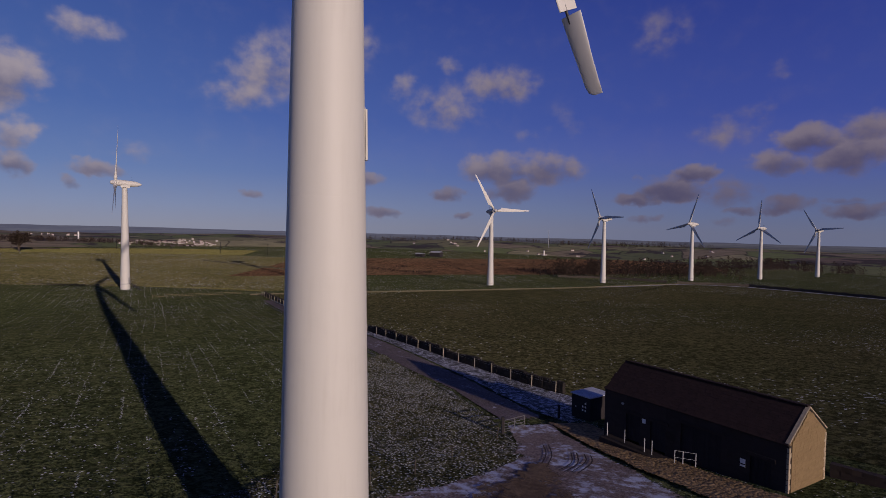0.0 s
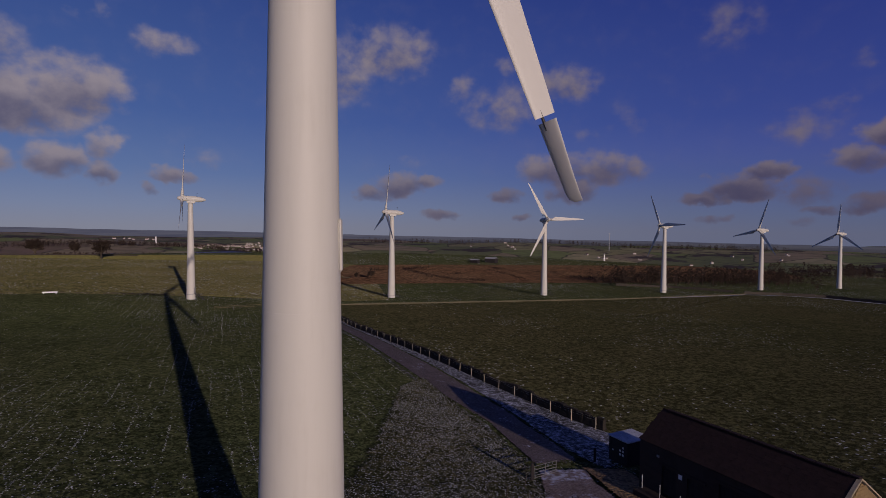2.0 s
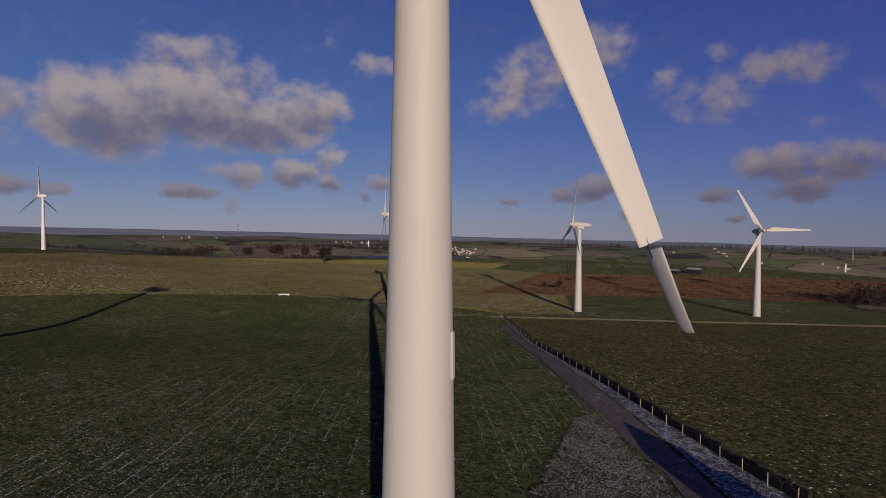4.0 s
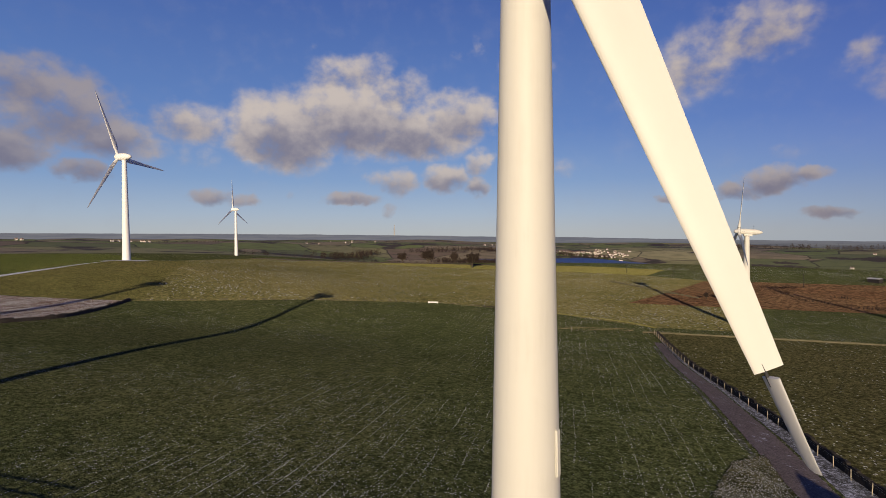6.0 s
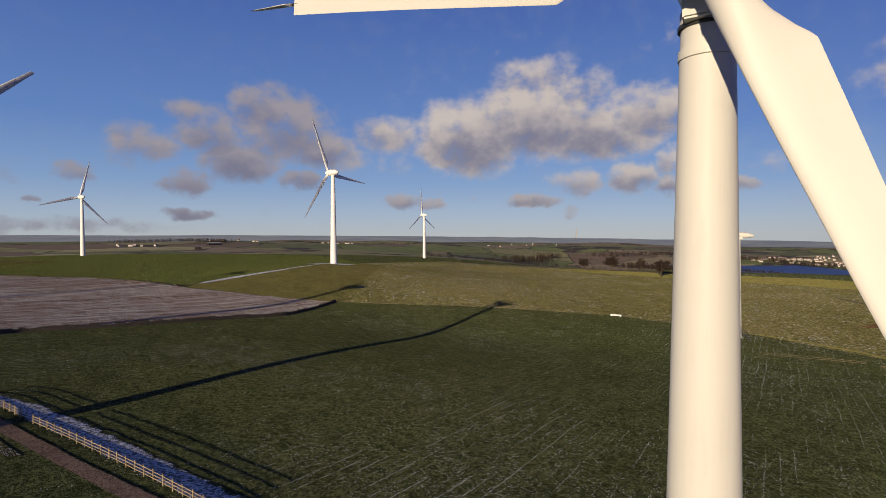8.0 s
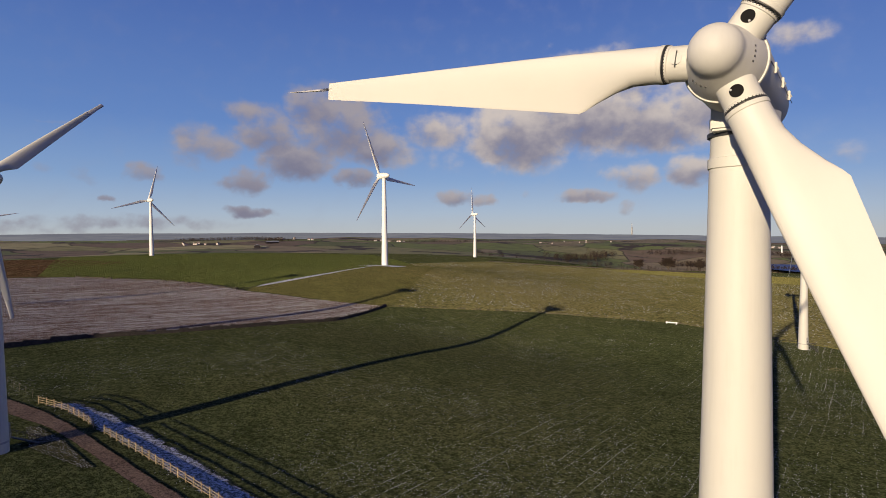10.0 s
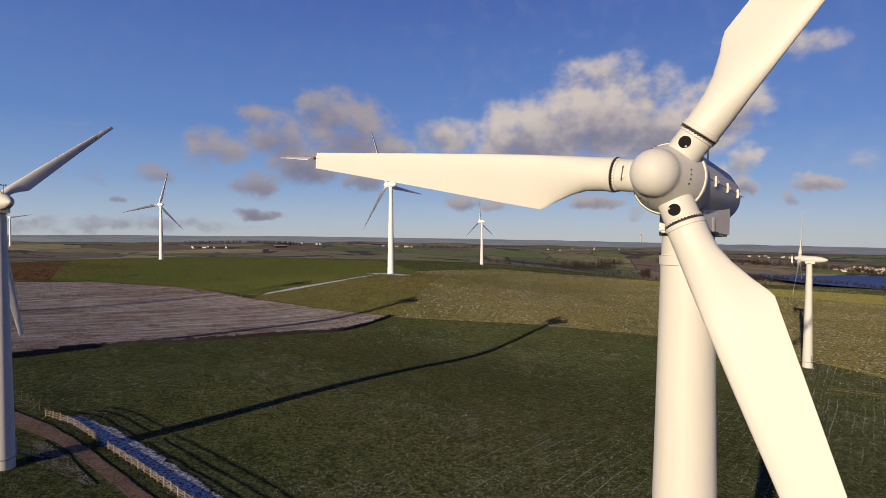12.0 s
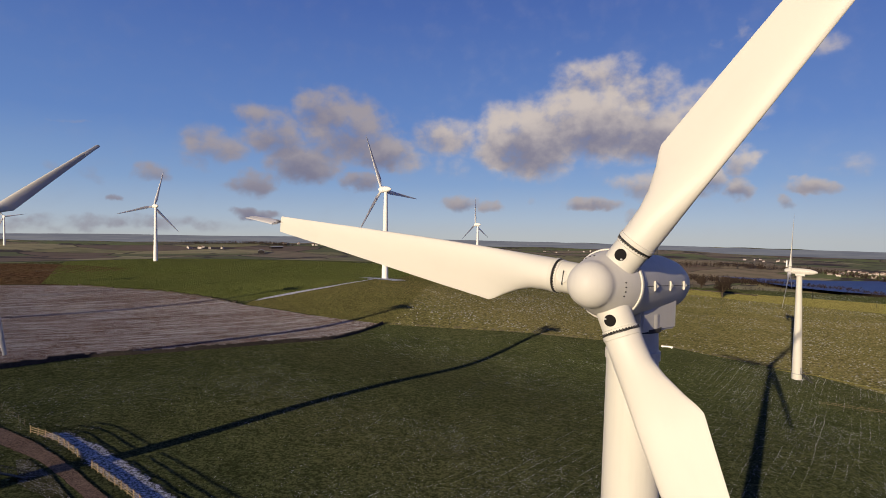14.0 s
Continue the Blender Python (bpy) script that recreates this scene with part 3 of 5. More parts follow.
    # small steel disc added to stand for the highlight inside the hole
    d["bolt_head"] = from_bm("bolt_head", lathe(bmesh.new(), [(0.0, 0.030), (0.02, 0.030), (0.03, 0.024)], 12), STEEL, True, 40)
    d["hole_cover"] = from_bm("hole_cover", lathe(bmesh.new(), [(0.0, 0.15), (0.014, 0.15)], 24), HUBPAINT)
    d["cover_slot"] = from_bm("cover_slot", boxed((0.42, 0.02, 0.03)), DARK)
    bm = boxed((0.9, 0.16, 2.0), (0, 0, 1.0), 0.05)
    d["door"] = from_bm("door", bm, GREY)
    bm = bmesh.new()
    for i in range(11):
        box(bm, (0.9, 0.30, 0.05), (0, -0.15 - 0.33 * i, 2.0 - 0.19 * i))
    for s in (-0.48, 0.48):
        bar(bm, (s, -0.05, 2.05), (s, -3.75, -0.1), 0.07)
        bar(bm, (s, -0.05, 3.0), (s, -3.75, 0.9), 0.03)
        for i in range(6):
            bar(bm, (s, -0.1 - 0.7 * i, 2.0 - 0.40 * i), (s, -0.1 - 0.7 * i, 3.0 - 0.40 * i), 0.025)
    d["steps"] = from_bm("steps", bm, DARK)
    bm = lathe(bmesh.new(), [(-3.0, 1.75), (0.06, 1.75), (0.08, 1.7)], 40)
    d["foundation"] = from_bm("foundation", bm, GREY, True, 40)
    bm = boxed((0.10, 0.30, 1.62), (0, 0, 0), 0.045)
    d["aerial_panel"] = from_bm("aerial_panel", bm, WHITE, True, 50)
    return d


MESH = make_meshes()
REST = radians(88)


def wind_turbine(x, y, psi, phase, label, tip_turn=0.0, z=None, group="row of wind turbines", panel=False, scale=1.0, tilt=-3.0, sideways=0.0, door_side=82):
    """A three-bladed turbine; psi: degrees by which its rotor faces away from -y towards +x; phase: degrees of the first blade from upright."""
    top = tagged(new("wind_turbine"), label, "wind turbine", group)
    top.location = (x, y, gz(x, y) if z is None else z)
    top.scale = (scale,) * 3
    tower = put("tower", MESH["tower"], top)
    put("base_ring", MESH["base_ring"], tower, label="grey steel ring near the foot")
    put("tower_collar", MESH["tower_collar"], tower)
    turn = Matrix.Rotation(radians(door_side), 4, "Z")
    put("door", MESH["door"], tower, turn @ pose(0, -1.41, 2.0), "grey steel door")
    put("steps", MESH["steps"], top, turn @ pose(0, -1.5, 0.0), "dark steel steps with handrails")
    put("foundation", MESH["foundation"], top)
    if panel:
        put("aerial_panel", MESH["aerial_panel"], tower, Matrix.Rotation(radians(2), 4, "Z") @ pose(1.155, 0, 16.27, 0, -1, 0))
    yaw = Matrix.Rotation(radians(psi), 4, "Z")
    head = yaw @ pose(sideways, -2.593, 34.516) @ Matrix.Rotation(radians(tilt), 4, "X")
    nac = put("nacelle", MESH["nacelle"], top, head)
    put("yaw_bearing", MESH["yaw_bearing"], top)
    put("yaw_housing", MESH["yaw_housing"], nac)
    put("joint_strip", MESH["joint_strip"], nac)
    for i in range(3):
        for s in (1, -1):
            put("lug", MESH["lug"], nac, pose(1.0 * s, 1.3 + 1.5 * i, 0.0, 0, 0, 0 if s > 0 else 180))
    put("wind_sensor", MESH["wind_sensor"], nac, pose(0, 4.6, 0.93))
    hub = put("hub", MESH["hub"], top, head, "pale grey ball-nosed rotor hub")
    put("hub_rim", MESH["hub_rim"], hub)
    if panel:
        for i in range(3):
            for j in range(4):
                a = radians(phase + 60 + 120 * i + (j - 1.5) * 9)
                put("bolt", MESH["bolt"], hub, pose(0.80 * math.sin(a), -0.42, 0.80 * math.cos(a)))
    for i in range(3):
        b = Matrix.Rotation(radians(phase + 120 * i), 4, "Y")
        put("blade_extender", MESH["blade_extender"], hub, b)
        put("bolt_flange", MESH["bolt_flange"], hub, b)
        if panel and i == 2:
            put("hole_cover", MESH["hole_cover"], hub, b @ pose(0.0, -0.472, 1.05, 90))
            put("cover_slot", MESH["cover_slot"], hub, b @ pose(0.0, -0.486, 1.05))
        else:
            hole = put("access_hole", MESH["access_hole"], hub, b @ pose(0.0, -0.472, 1.05, 90))
            if panel:
                put("bolt_head", MESH["bolt_head"], hole, pose(0.105, -0.08, 0.012))
        put("blade", MESH["blade"], hub, b)
        put("root_band", MESH["root_band"], hub, b)
        put("tip_shaft", MESH["tip_shaft"], hub, b)
        put("blade_tip", MESH["blade_tip"], hub, b @ pose(0, 0, 15.9 if tip_turn else 15.76, 0, 0, tip_turn), "grey feathered blade tip" if tip_turn else "")
    return top


wind_turbine(0, 0, 23.1, 36.87, "white parked wind turbine with its three blade tips feathered", 71, z=0.0, group="front row of wind turbines", panel=True, tilt=-3.09, sideways=0.06, door_side=196)
RUNNING = "white wind turbine on a tapered steel tower in the fields"
wind_turbine(-75.0, -32.7, -65, 70, RUNNING, z=2.6, group="front row of wind turbines", door_side=204)
for (x, y, psi, phase, zz) in [(-86.2, 167.2, -65, 5, -8.0), (-20.6, 195.6, -68, 8, -11.1), (44.0, 226.5, 20, -31, -12.8), (109.5, 260.0, -74, -31, -14.5), (177.0, 294.5, -73, 18, -16.0), (240.5, 323.0, -70, 2, -17.6), (303.0, 350.0, -72, -35, -18.2)]:
    wind_turbine(x, y, psi, phase, RUNNING, z=zz, group="back row of wind turbines")

# ---- ground surfaces ----
def loose(name, base, second, scale, rough=0.95, height=0.05, frost=0.0, frost_size=1.2, pebbles=0.0, fade=0.0):
    """Soil, gravel or lying frost; fade: how far its edges break up, as a share of the sheet."""
    m, n = material(name)
    p = pos(n)
    big = n.noise(p, scale * 0.12, 4, 0.6)
    mid = n.noise(p, scale, 5, 0.65)
    fine = n.noise(p, scale * 6, 3, 0.7)
    col = n.mix(n.step(n.math("ADD", n.math("MULTIPLY", big, 0.5), n.math("MULTIPLY", mid, 0.5)), 0.38, 0.62), rgb(*base), rgb(*second))
    col = n.mix(n.step(fine, 0.5, 0.3, 0.0, 0.6), col, rgb(base[0] * 0.4, base[1] * 0.4, base[2] * 0.4))
    bump = n.math("ADD", n.math("MULTIPLY", mid, 0.6), n.math("MULTIPLY", fine, 0.5))
    if pebbles:
        v = n.add("ShaderNodeTexVoronoi", Vector=p, Scale=pebbles)
        col = n.mix(0.55, col, n.mix(n.add("ShaderNodeSeparateColor", i0=v.outputs[1]).outputs[0], rgb(base[0] * 0.5, base[1] * 0.5, base[2] * 0.5), rgb(second[0] * 1.5, second[1] * 1.5, second[2] * 1.5)))
        bump = n.math("SUBTRACT", bump, v.outputs[0])
    if frost:
        spot = n.noise(p, frost_size, 5, 0.7)
        speck = n.noise(p, frost_size * 7, 3, 0.7)
        f = n.math("ADD", n.math("MULTIPLY", spot, 0.6), n.math("MULTIPLY", speck, 0.4))
        col = n.mix(n.step(f, 0.70 - 0.36 * frost, 0.78 - 0.30 * frost), col, rgb(0.66, 0.69, 0.76))
    alpha = None
    if fade:
        alpha = ragged_edge(n, p, fade)
    finish(n, col, rough, bump, height, spec=0.2, alpha=alpha)
    return m


MUD = loose("track_mud", (0.11, 0.085, 0.075), (0.19, 0.155, 0.145), 0.8, frost=0.35, frost_size=0.5, fade=0.10, pebbles=9.0)
MUD_DARK = loose("track_earth", (0.095, 0.060, 0.038), (0.25, 0.17, 0.115), 1.1, fade=0.16, pebbles=6.0, height=0.09)
SNOW = loose("lying_snow", (0.08, 0.08, 0.05), (0.30, 0.31, 0.33), 1.3, frost=0.84, frost_size=1.6, fade=0.24, height=0.08)
SNOW_VERGE = loose("verge_snow", (0.05, 0.05, 0.04), (0.16, 0.16, 0.16), 1.3, frost=0.61, frost_size=2.0, fade=0.07, height=0.16)
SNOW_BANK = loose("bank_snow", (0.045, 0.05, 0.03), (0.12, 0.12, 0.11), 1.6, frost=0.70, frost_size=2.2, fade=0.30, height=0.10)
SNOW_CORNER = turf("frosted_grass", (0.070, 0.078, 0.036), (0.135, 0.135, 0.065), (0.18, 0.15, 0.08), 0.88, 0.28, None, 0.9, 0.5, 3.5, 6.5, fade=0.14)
SNOW_THIN = loose("thin_frost", (0.05, 0.06, 0.025), (0.10, 0.10, 0.05), 2.0, frost=0.50, frost_size=0.9, fade=0.34, height=0.08)
GRAVEL = loose("gravel_bank", (0.17, 0.11, 0.055), (0.36, 0.24, 0.12), 1.6, pebbles=4.0, fade=0.14, height=0.18)
DRY = loose("dry_grass", (0.13, 0.085, 0.050), (0.27, 0.185, 0.105), 2.2, frost=0.2, frost_size=2.0, fade=0.5, height=0.16)
YARD = loose("yard_mud", (0.19, 0.135, 0.10), (0.31, 0.24, 0.20), 0.8, frost=0.58, frost_size=0.22, fade=0.10, pebbles=10.0, height=0.03)
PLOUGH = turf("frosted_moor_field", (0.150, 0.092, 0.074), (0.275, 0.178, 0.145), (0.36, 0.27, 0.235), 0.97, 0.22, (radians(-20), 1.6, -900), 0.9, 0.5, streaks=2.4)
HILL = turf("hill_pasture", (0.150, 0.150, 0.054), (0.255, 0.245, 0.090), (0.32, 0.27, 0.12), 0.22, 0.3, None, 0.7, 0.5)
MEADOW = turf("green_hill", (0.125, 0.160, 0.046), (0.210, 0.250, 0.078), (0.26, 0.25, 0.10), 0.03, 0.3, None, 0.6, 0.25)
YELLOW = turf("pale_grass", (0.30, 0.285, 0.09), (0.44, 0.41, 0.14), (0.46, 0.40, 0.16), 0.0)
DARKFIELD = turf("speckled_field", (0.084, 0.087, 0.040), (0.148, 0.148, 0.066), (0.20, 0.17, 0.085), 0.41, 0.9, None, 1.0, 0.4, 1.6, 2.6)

FENCE = [(-39.6, 157.8), (-20.5, 116.0), (-7.0, 92.0), (3.2, 73.5), (9.5, 62.0), (14.0, 54.5), (18.6, 46.8), (21.6, 42.4)]
ROW_WALL = [(-44.4, 159.1), (-3.9, 179.3), (73.6, 217.3), (153.0, 264.0)]
patch("field_right", FENCE + [(30, 30), (48, 0), (60, -40)], ROW_WALL + [(153, 270), (190, 260), (213, 209), (260, 120), (300, -40)], DARKFIELD, 0.05, "dark green grazed field speckled with frost", "field", 140, 90)
patch("field_rough", [(-193, 69), (-166, 124), (-133, 166), (-87, 178), (-45, 172), (-20, 185)], [(-430, 190), (-470, 300), (-356, 366), (-233, 352), (-120, 385), (-60, 375)], ROUGH, 0.06, "rough olive pasture dotted with frost and pale tussocks", "field", 90, 60)
patch("field_hill", [(-193, 69), (-207, 50), (-238, 22), (-246, 26)], [(-193, 72), (-300, 150), (-430, 190), (-305, 116)], HILL, 0.09, "short olive grass on a low hill", "field", 50, 40)
patch("field_moor", [(-75, 236), (-20, 262), (30, 285), (117, 316), (260, 385)], [(-70, 372), (-40, 388), (40, 420), (142, 450), (300, 520)], MOOR, 0.10, "red-brown winter moor grass", "field", 70, 40)
patch("field_frosted", [(-112, -100), (-139.3, -45.7), (-150.4, -31), (-155.2, -11.9), (-159.8, 3.1), (-166, 20.8), (-173, 41.6), (-194, 69.5)], [(-330, -190), (-365, -90), (-345, -50), (-294, -9.5), (-238, 20.6), (-212, 44), (-198, 63), (-194.5, 69.6)], PLOUGH, 0.08, "brown moor field under thin frost with furrow lines", "field", 90, 70)
patch("field_green_hill", [(-365, -70), (-345, -50), (-294, -9.5), (-246, 22), (-272, 70), (-306, 112)], [(-640, -90), (-700, -20), (-700, 60), (-660, 140), (-600, 220), (-430, 190)], MEADOW, 0.10, "bright green grazed hill", "field", 70, 50)
patch("field_pale", [(-330, 330), (-233, 350), (-153, 376), (-110, 384)], [(-345, 375), (-262, 385), (-165, 425), (-110, 430)], YELLOW, 0.12, "pale yellow-green strip of sunlit grass", "field", 40, 16)
patch("field_far_moor", [(-420, -260), (-372, -95), (-349, -52)], [(-720, -260), (-600, -120), (-470, -30)], FARMOOR, 0.10, "dark brown moorland behind the frosted field", "field", 40, 40)

TRACK_L = [(-37.4, 145), (-25.2, 116.0), (-13.8, 93.2), (-3.6, 69.4), (2.4, 55.5), (8.4, 43.9), (11.4, 33), (11.8, 30)]
TRACK_R = [(-35.2, 146), (-22.6, 117.6), (-10.6, 95.4), (0.6, 72.6), (6.4, 60), (11.6, 48), (16.0, 35), (16.6, 31)]
patch("track", TRACK_L, TRACK_R, MUD, 0.08, "frosty earth farm track between field and wall", "track", 120, 8)
patch("verge", TRACK_R[:-1] + [(17.6, 32.0), (18.6, 29.6)], FENCE + [(23.6, 38.0)], SNOW_VERGE, 0.07, "snow-dusted grass verge along the wall", "verge", 120, 10)
patch("verge_left", [(x - 1.1, y - 0.4) for x, y in TRACK_L], TRACK_L, SNOW_THIN, 0.06, "thin frost along the edge of the track", "verge", 120, 4)
patch("yard", [(-6, 4), (1.2, 13.6), (5.4, 16.0), (8.8, 19.0), (11.3, 24.3), (11.8, 30.5)], [(22, 2), (20.6, 13.0), (19.4, 17), (18.2, 21.5), (16.6, 28), (16.6, 31.5)], YARD, 0.09, "frosty mud yard with tyre marks", "yard", 50, 30)
patch("bank", [(-12, 3), (-2, 10), (3.8, 14.6), (8.5, 18.0), (12.0, 21.8)], [(14, -6), (15, 6), (15.5, 12), (14.2, 17.2), (12.6, 21.6)], DRY, 0.14, "brown dry grass bank", "verge", 40, 24)
patch("gravel_strip", [(15.6, 31.8), (17.0, 24.2), (18.4, 19.0), (19.8, 14.4), (22.2, 8.0)], [(20.0, 32), (21.6, 25.4), (23.3, 19.4), (25.6, 14.2), (29.5, 7.8)], GRAVEL, 0.15, "brown gravel bank along the barn", "verge", 40, 8)
patch("frosted_corner", [(-9, 9), (-5, 22), (-4, 36), (-3, 58)], [(3, 11.6), (13.4, 21.4), (13.0, 32.8), (-0.2, 65)], SNOW_CORNER, 0.09, "frosted grass in the corner by the gate", "verge", 60, 30)
LT_L = [(-140, -71), (-112, -50), (-97.5, -40.0), (-88.0, -32.6), (-82.8, -28.6), (-77.2, -25.6), (-71.0, -22.8), (-62.5, -19.0), (-50, -13.2), (-30, -4.4)]
LT_R = [(-138, -64), (-112, -43), (-98.5, -34.8), (-90, -29.0), (-81.6, -24.7), (-74.4, -21.5), (-62.0, -16.0), (-48, -9.2), (-30, -0.8)]
patch("farm_track", LT_L, LT_R, MUD_DARK, 0.09, "brown stony farm track beside a rail fence", "track", 90, 10)
RAIL_A = [(-95.4, -31.2), (-92.4, -28.6), (-89.0, -26.2), (-84.8, -24.3), (-80.9, -22.6)]
RAIL_B = [(-78.2, -21.4), (-70.0, -17.4), (-61.5, -13.5), (-52.0, -9.4), (-42.0, -5.4)]
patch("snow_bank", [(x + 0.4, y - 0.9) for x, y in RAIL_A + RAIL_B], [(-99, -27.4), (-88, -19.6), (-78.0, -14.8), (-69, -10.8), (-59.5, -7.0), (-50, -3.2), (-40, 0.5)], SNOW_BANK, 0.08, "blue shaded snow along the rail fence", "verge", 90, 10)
patch("snow_by_turbine", [(-84.5, -30.0), (-77.6, -25.8), (-66.0, -21.6)], [(-84.3, -31.2), (-75.2, -29.8), (-65.8, -22.6)], SNOW_CORNER, 0.07, "patch of snow beside the farm track", "verge", 20, 10)
patch("hill_path", [(-243.5, 24.0), (-254, 43), (-271, 71), (-287, 93), (-299, 106)], [(-249.5, 27.5), (-262.5, 46), (-276, 72), (-290.6, 94), (-303, 107)], SNOW, 0.16, "snowy path up the hill", "path", 50, 5)
patch("turbine_pad", [(-318, 98), (-300, 103), (-286, 112)], [(-323, 112), (-307, 119), (-291, 126)], SNOW, 0.2, "gravel pad under the tall turbine", "path", 14, 10)
patch("pale_path", [(-96, 172), (-85.5, 177.2), (-68.4, 178), (-53.9, 175.6), (-44, 170)], [(-96, 173.6), (-85.5, 179.2), (-68.4, 180.2), (-53.2, 177.8), (-42.6, 171.4)], YELLOW, 0.16, "pale worn grass path", "path", 30, 4)

# wheel ruts and tyre marks, thin and long
RUT = loose("rut_frost", (0.14, 0.16, 0.08), (0.26, 0.26, 0.20), 2.0, frost=0.66, frost_size=1.6, fade=0.85, height=0.05)
TYRE = loose("tyre_mark", (0.050, 0.040, 0.038), (0.10, 0.08, 0.075), 3.0, fade=0.30, height=0.03)


def curve_through(points, count=40):
    """A smooth line through a few points."""
    p = np.array(points, float)
    p = np.vstack([2 * p[0] - p[1], p, 2 * p[-1] - p[-2]])
    out = []
    for t in np.linspace(0, len(p) - 3 - 1e-6, count):
        i, f = int(t), t - int(t)
        a, b, c, d = p[i:i + 4]
        out.append(0.5 * (2 * b + (c - a) * f + (2 * a - 5 * b + 4 * c - d) * f * f + (3 * b - a - 3 * c + d) * f ** 3))
    return np.array(out)


def ruts(name, points, mat, label, category, width=0.34, gauge=(0.0, 1.9), rise=0.12):
    line = curve_through(points)
    d = np.gradient(line, axis=0)
    d /= np.hypot(*d.T)[:, None]
    side = np.stack([-d[:, 1], d[:, 0]], 1)
    for g in gauge:
        patch(name, [tuple(v) for v in line + side * (g - width / 2)], [tuple(v) for v in line + side * (g + width / 2)], mat, rise, label, category, 160, 2)


for line in ([(-76, 55), (-95, 72), (-103.5, 81), (-105.6, 86)], [(-34.7, 112), (-20.7, 81), (-11.2, 61.5), (-6.5, 50)], [(-94.7, 146), (-70.8, 108), (-59, 86), (-49.4, 64.6)],
             [(-88, 40), (-104, 58), (-112, 66), (-115, 74), (-113, 83)], [(-64, 132), (-50, 118), (-34, 95), (-22, 70)]):
    ruts("wheel_rut", line, RUT, "curved frost-filled wheel rut across the pasture", "wheel rut")
for line in ([(16.24, 22.39), (15.6, 20.22), (13.61, 17.63)], [(15.37, 22.79), (14.52, 20.05), (12.84, 17.99)], [(13.74, 24.8), (13.19, 21.85), (11.94, 18.9)]):
    ruts("tyre_mark", line, TYRE, "dark curved tyre mark in the frosty yard", "tyre mark", 0.16, (0.0, 0.42), 0.13)
patch("snow_line", [(90, 228), (153, 263), (172, 263), (189, 257), (203, 234), (212, 207), (221, 178)], [(90, 225), (152, 260.5), (171, 260.5), (186, 255), (200, 232), (209, 206), (217, 178)], SNOW, 0.12, "line of snow lying along the field wall", "verge", 90, 4)


# ---- walls, fences, gate ----
def stone(name, base, second, scale=2.0, mortar=0.5):
    m, n = material(name)
    p = obj(n)
    v = n.add("ShaderNodeTexVoronoi", Vector=n.scaled(p, (1, 1, 1.8)), Scale=scale)
    tint = n.add("ShaderNodeSeparateColor", i0=v.outputs[1]).outputs[0]
    rnd = n.add("ShaderNodeObjectInfo").outputs["Random"]
    isl = n.add("ShaderNodeNewGeometry").outputs["Random Per Island"]
    mixv = n.math("ADD", n.math("MULTIPLY", tint, 0.3), n.math("ADD", n.math("MULTIPLY", rnd, 0.3), n.math("MULTIPLY", isl, 0.4)))
    col = n.mix(mixv, rgb(*base), rgb(*second))
    grit = n.noise(p, 14.0, 4, 0.7)
    stain = n.noise(p, 0.7, 5, 0.65)
    col = n.mix(n.step(stain, 0.55, 0.75, 0.0, mortar), col, rgb(base[0] * 0.35, base[1] * 0.33, base[2] * 0.3))
    finish(n, col, 0.9, n.math("ADD", grit, n.math("MULTIPLY", stain, 0.6)), 0.02, spec=0.25)
    return m


WALLSTONE = stone("field_stone", (0.035, 0.030, 0.025), (0.085, 0.072, 0.058))
PALESTONE = stone("pale_stone", (0.075, 0.07, 0.04), (0.16, 0.14, 0.085))
POSTWOOD = stone("pale_post_wood", (0.32, 0.28, 0.20), (0.46, 0.40, 0.29))
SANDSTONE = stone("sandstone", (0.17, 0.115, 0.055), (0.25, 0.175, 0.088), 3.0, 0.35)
QUOIN = stone("quoin_stone", (0.34, 0.28, 0.19), (0.45, 0.38, 0.27), 2.0, 0.2)
SLATE = stone("stone_slate", (0.014, 0.008, 0.008), (0.036, 0.020, 0.018), 2.0, 0.5)
FROSTROOF = loose("frosted_felt", (0.35, 0.37, 0.42), (0.55, 0.58, 0.64), 1.2, 0.8, 0.01)
WOOD = stone("weathered_wood", (0.24, 0.19, 0.11), (0.34, 0.27, 0.16), 1.0, 0.3)
DARKWOOD = stone("dark_stained_wood", (0.016, 0.014, 0.016), (0.034, 0.029, 0.030), 1.0, 0.3)


def line_points(line, step):
    line = np.array(line, float)
    seg = np.r_[0, np.cumsum(np.hypot(*np.diff(line, axis=0).T))]
    t = np.arange(0, seg[-1] + 1e-6, step)
    return np.stack([np.interp(t, seg, line[:, 0]), np.interp(t, seg, line[:, 1])], 1)


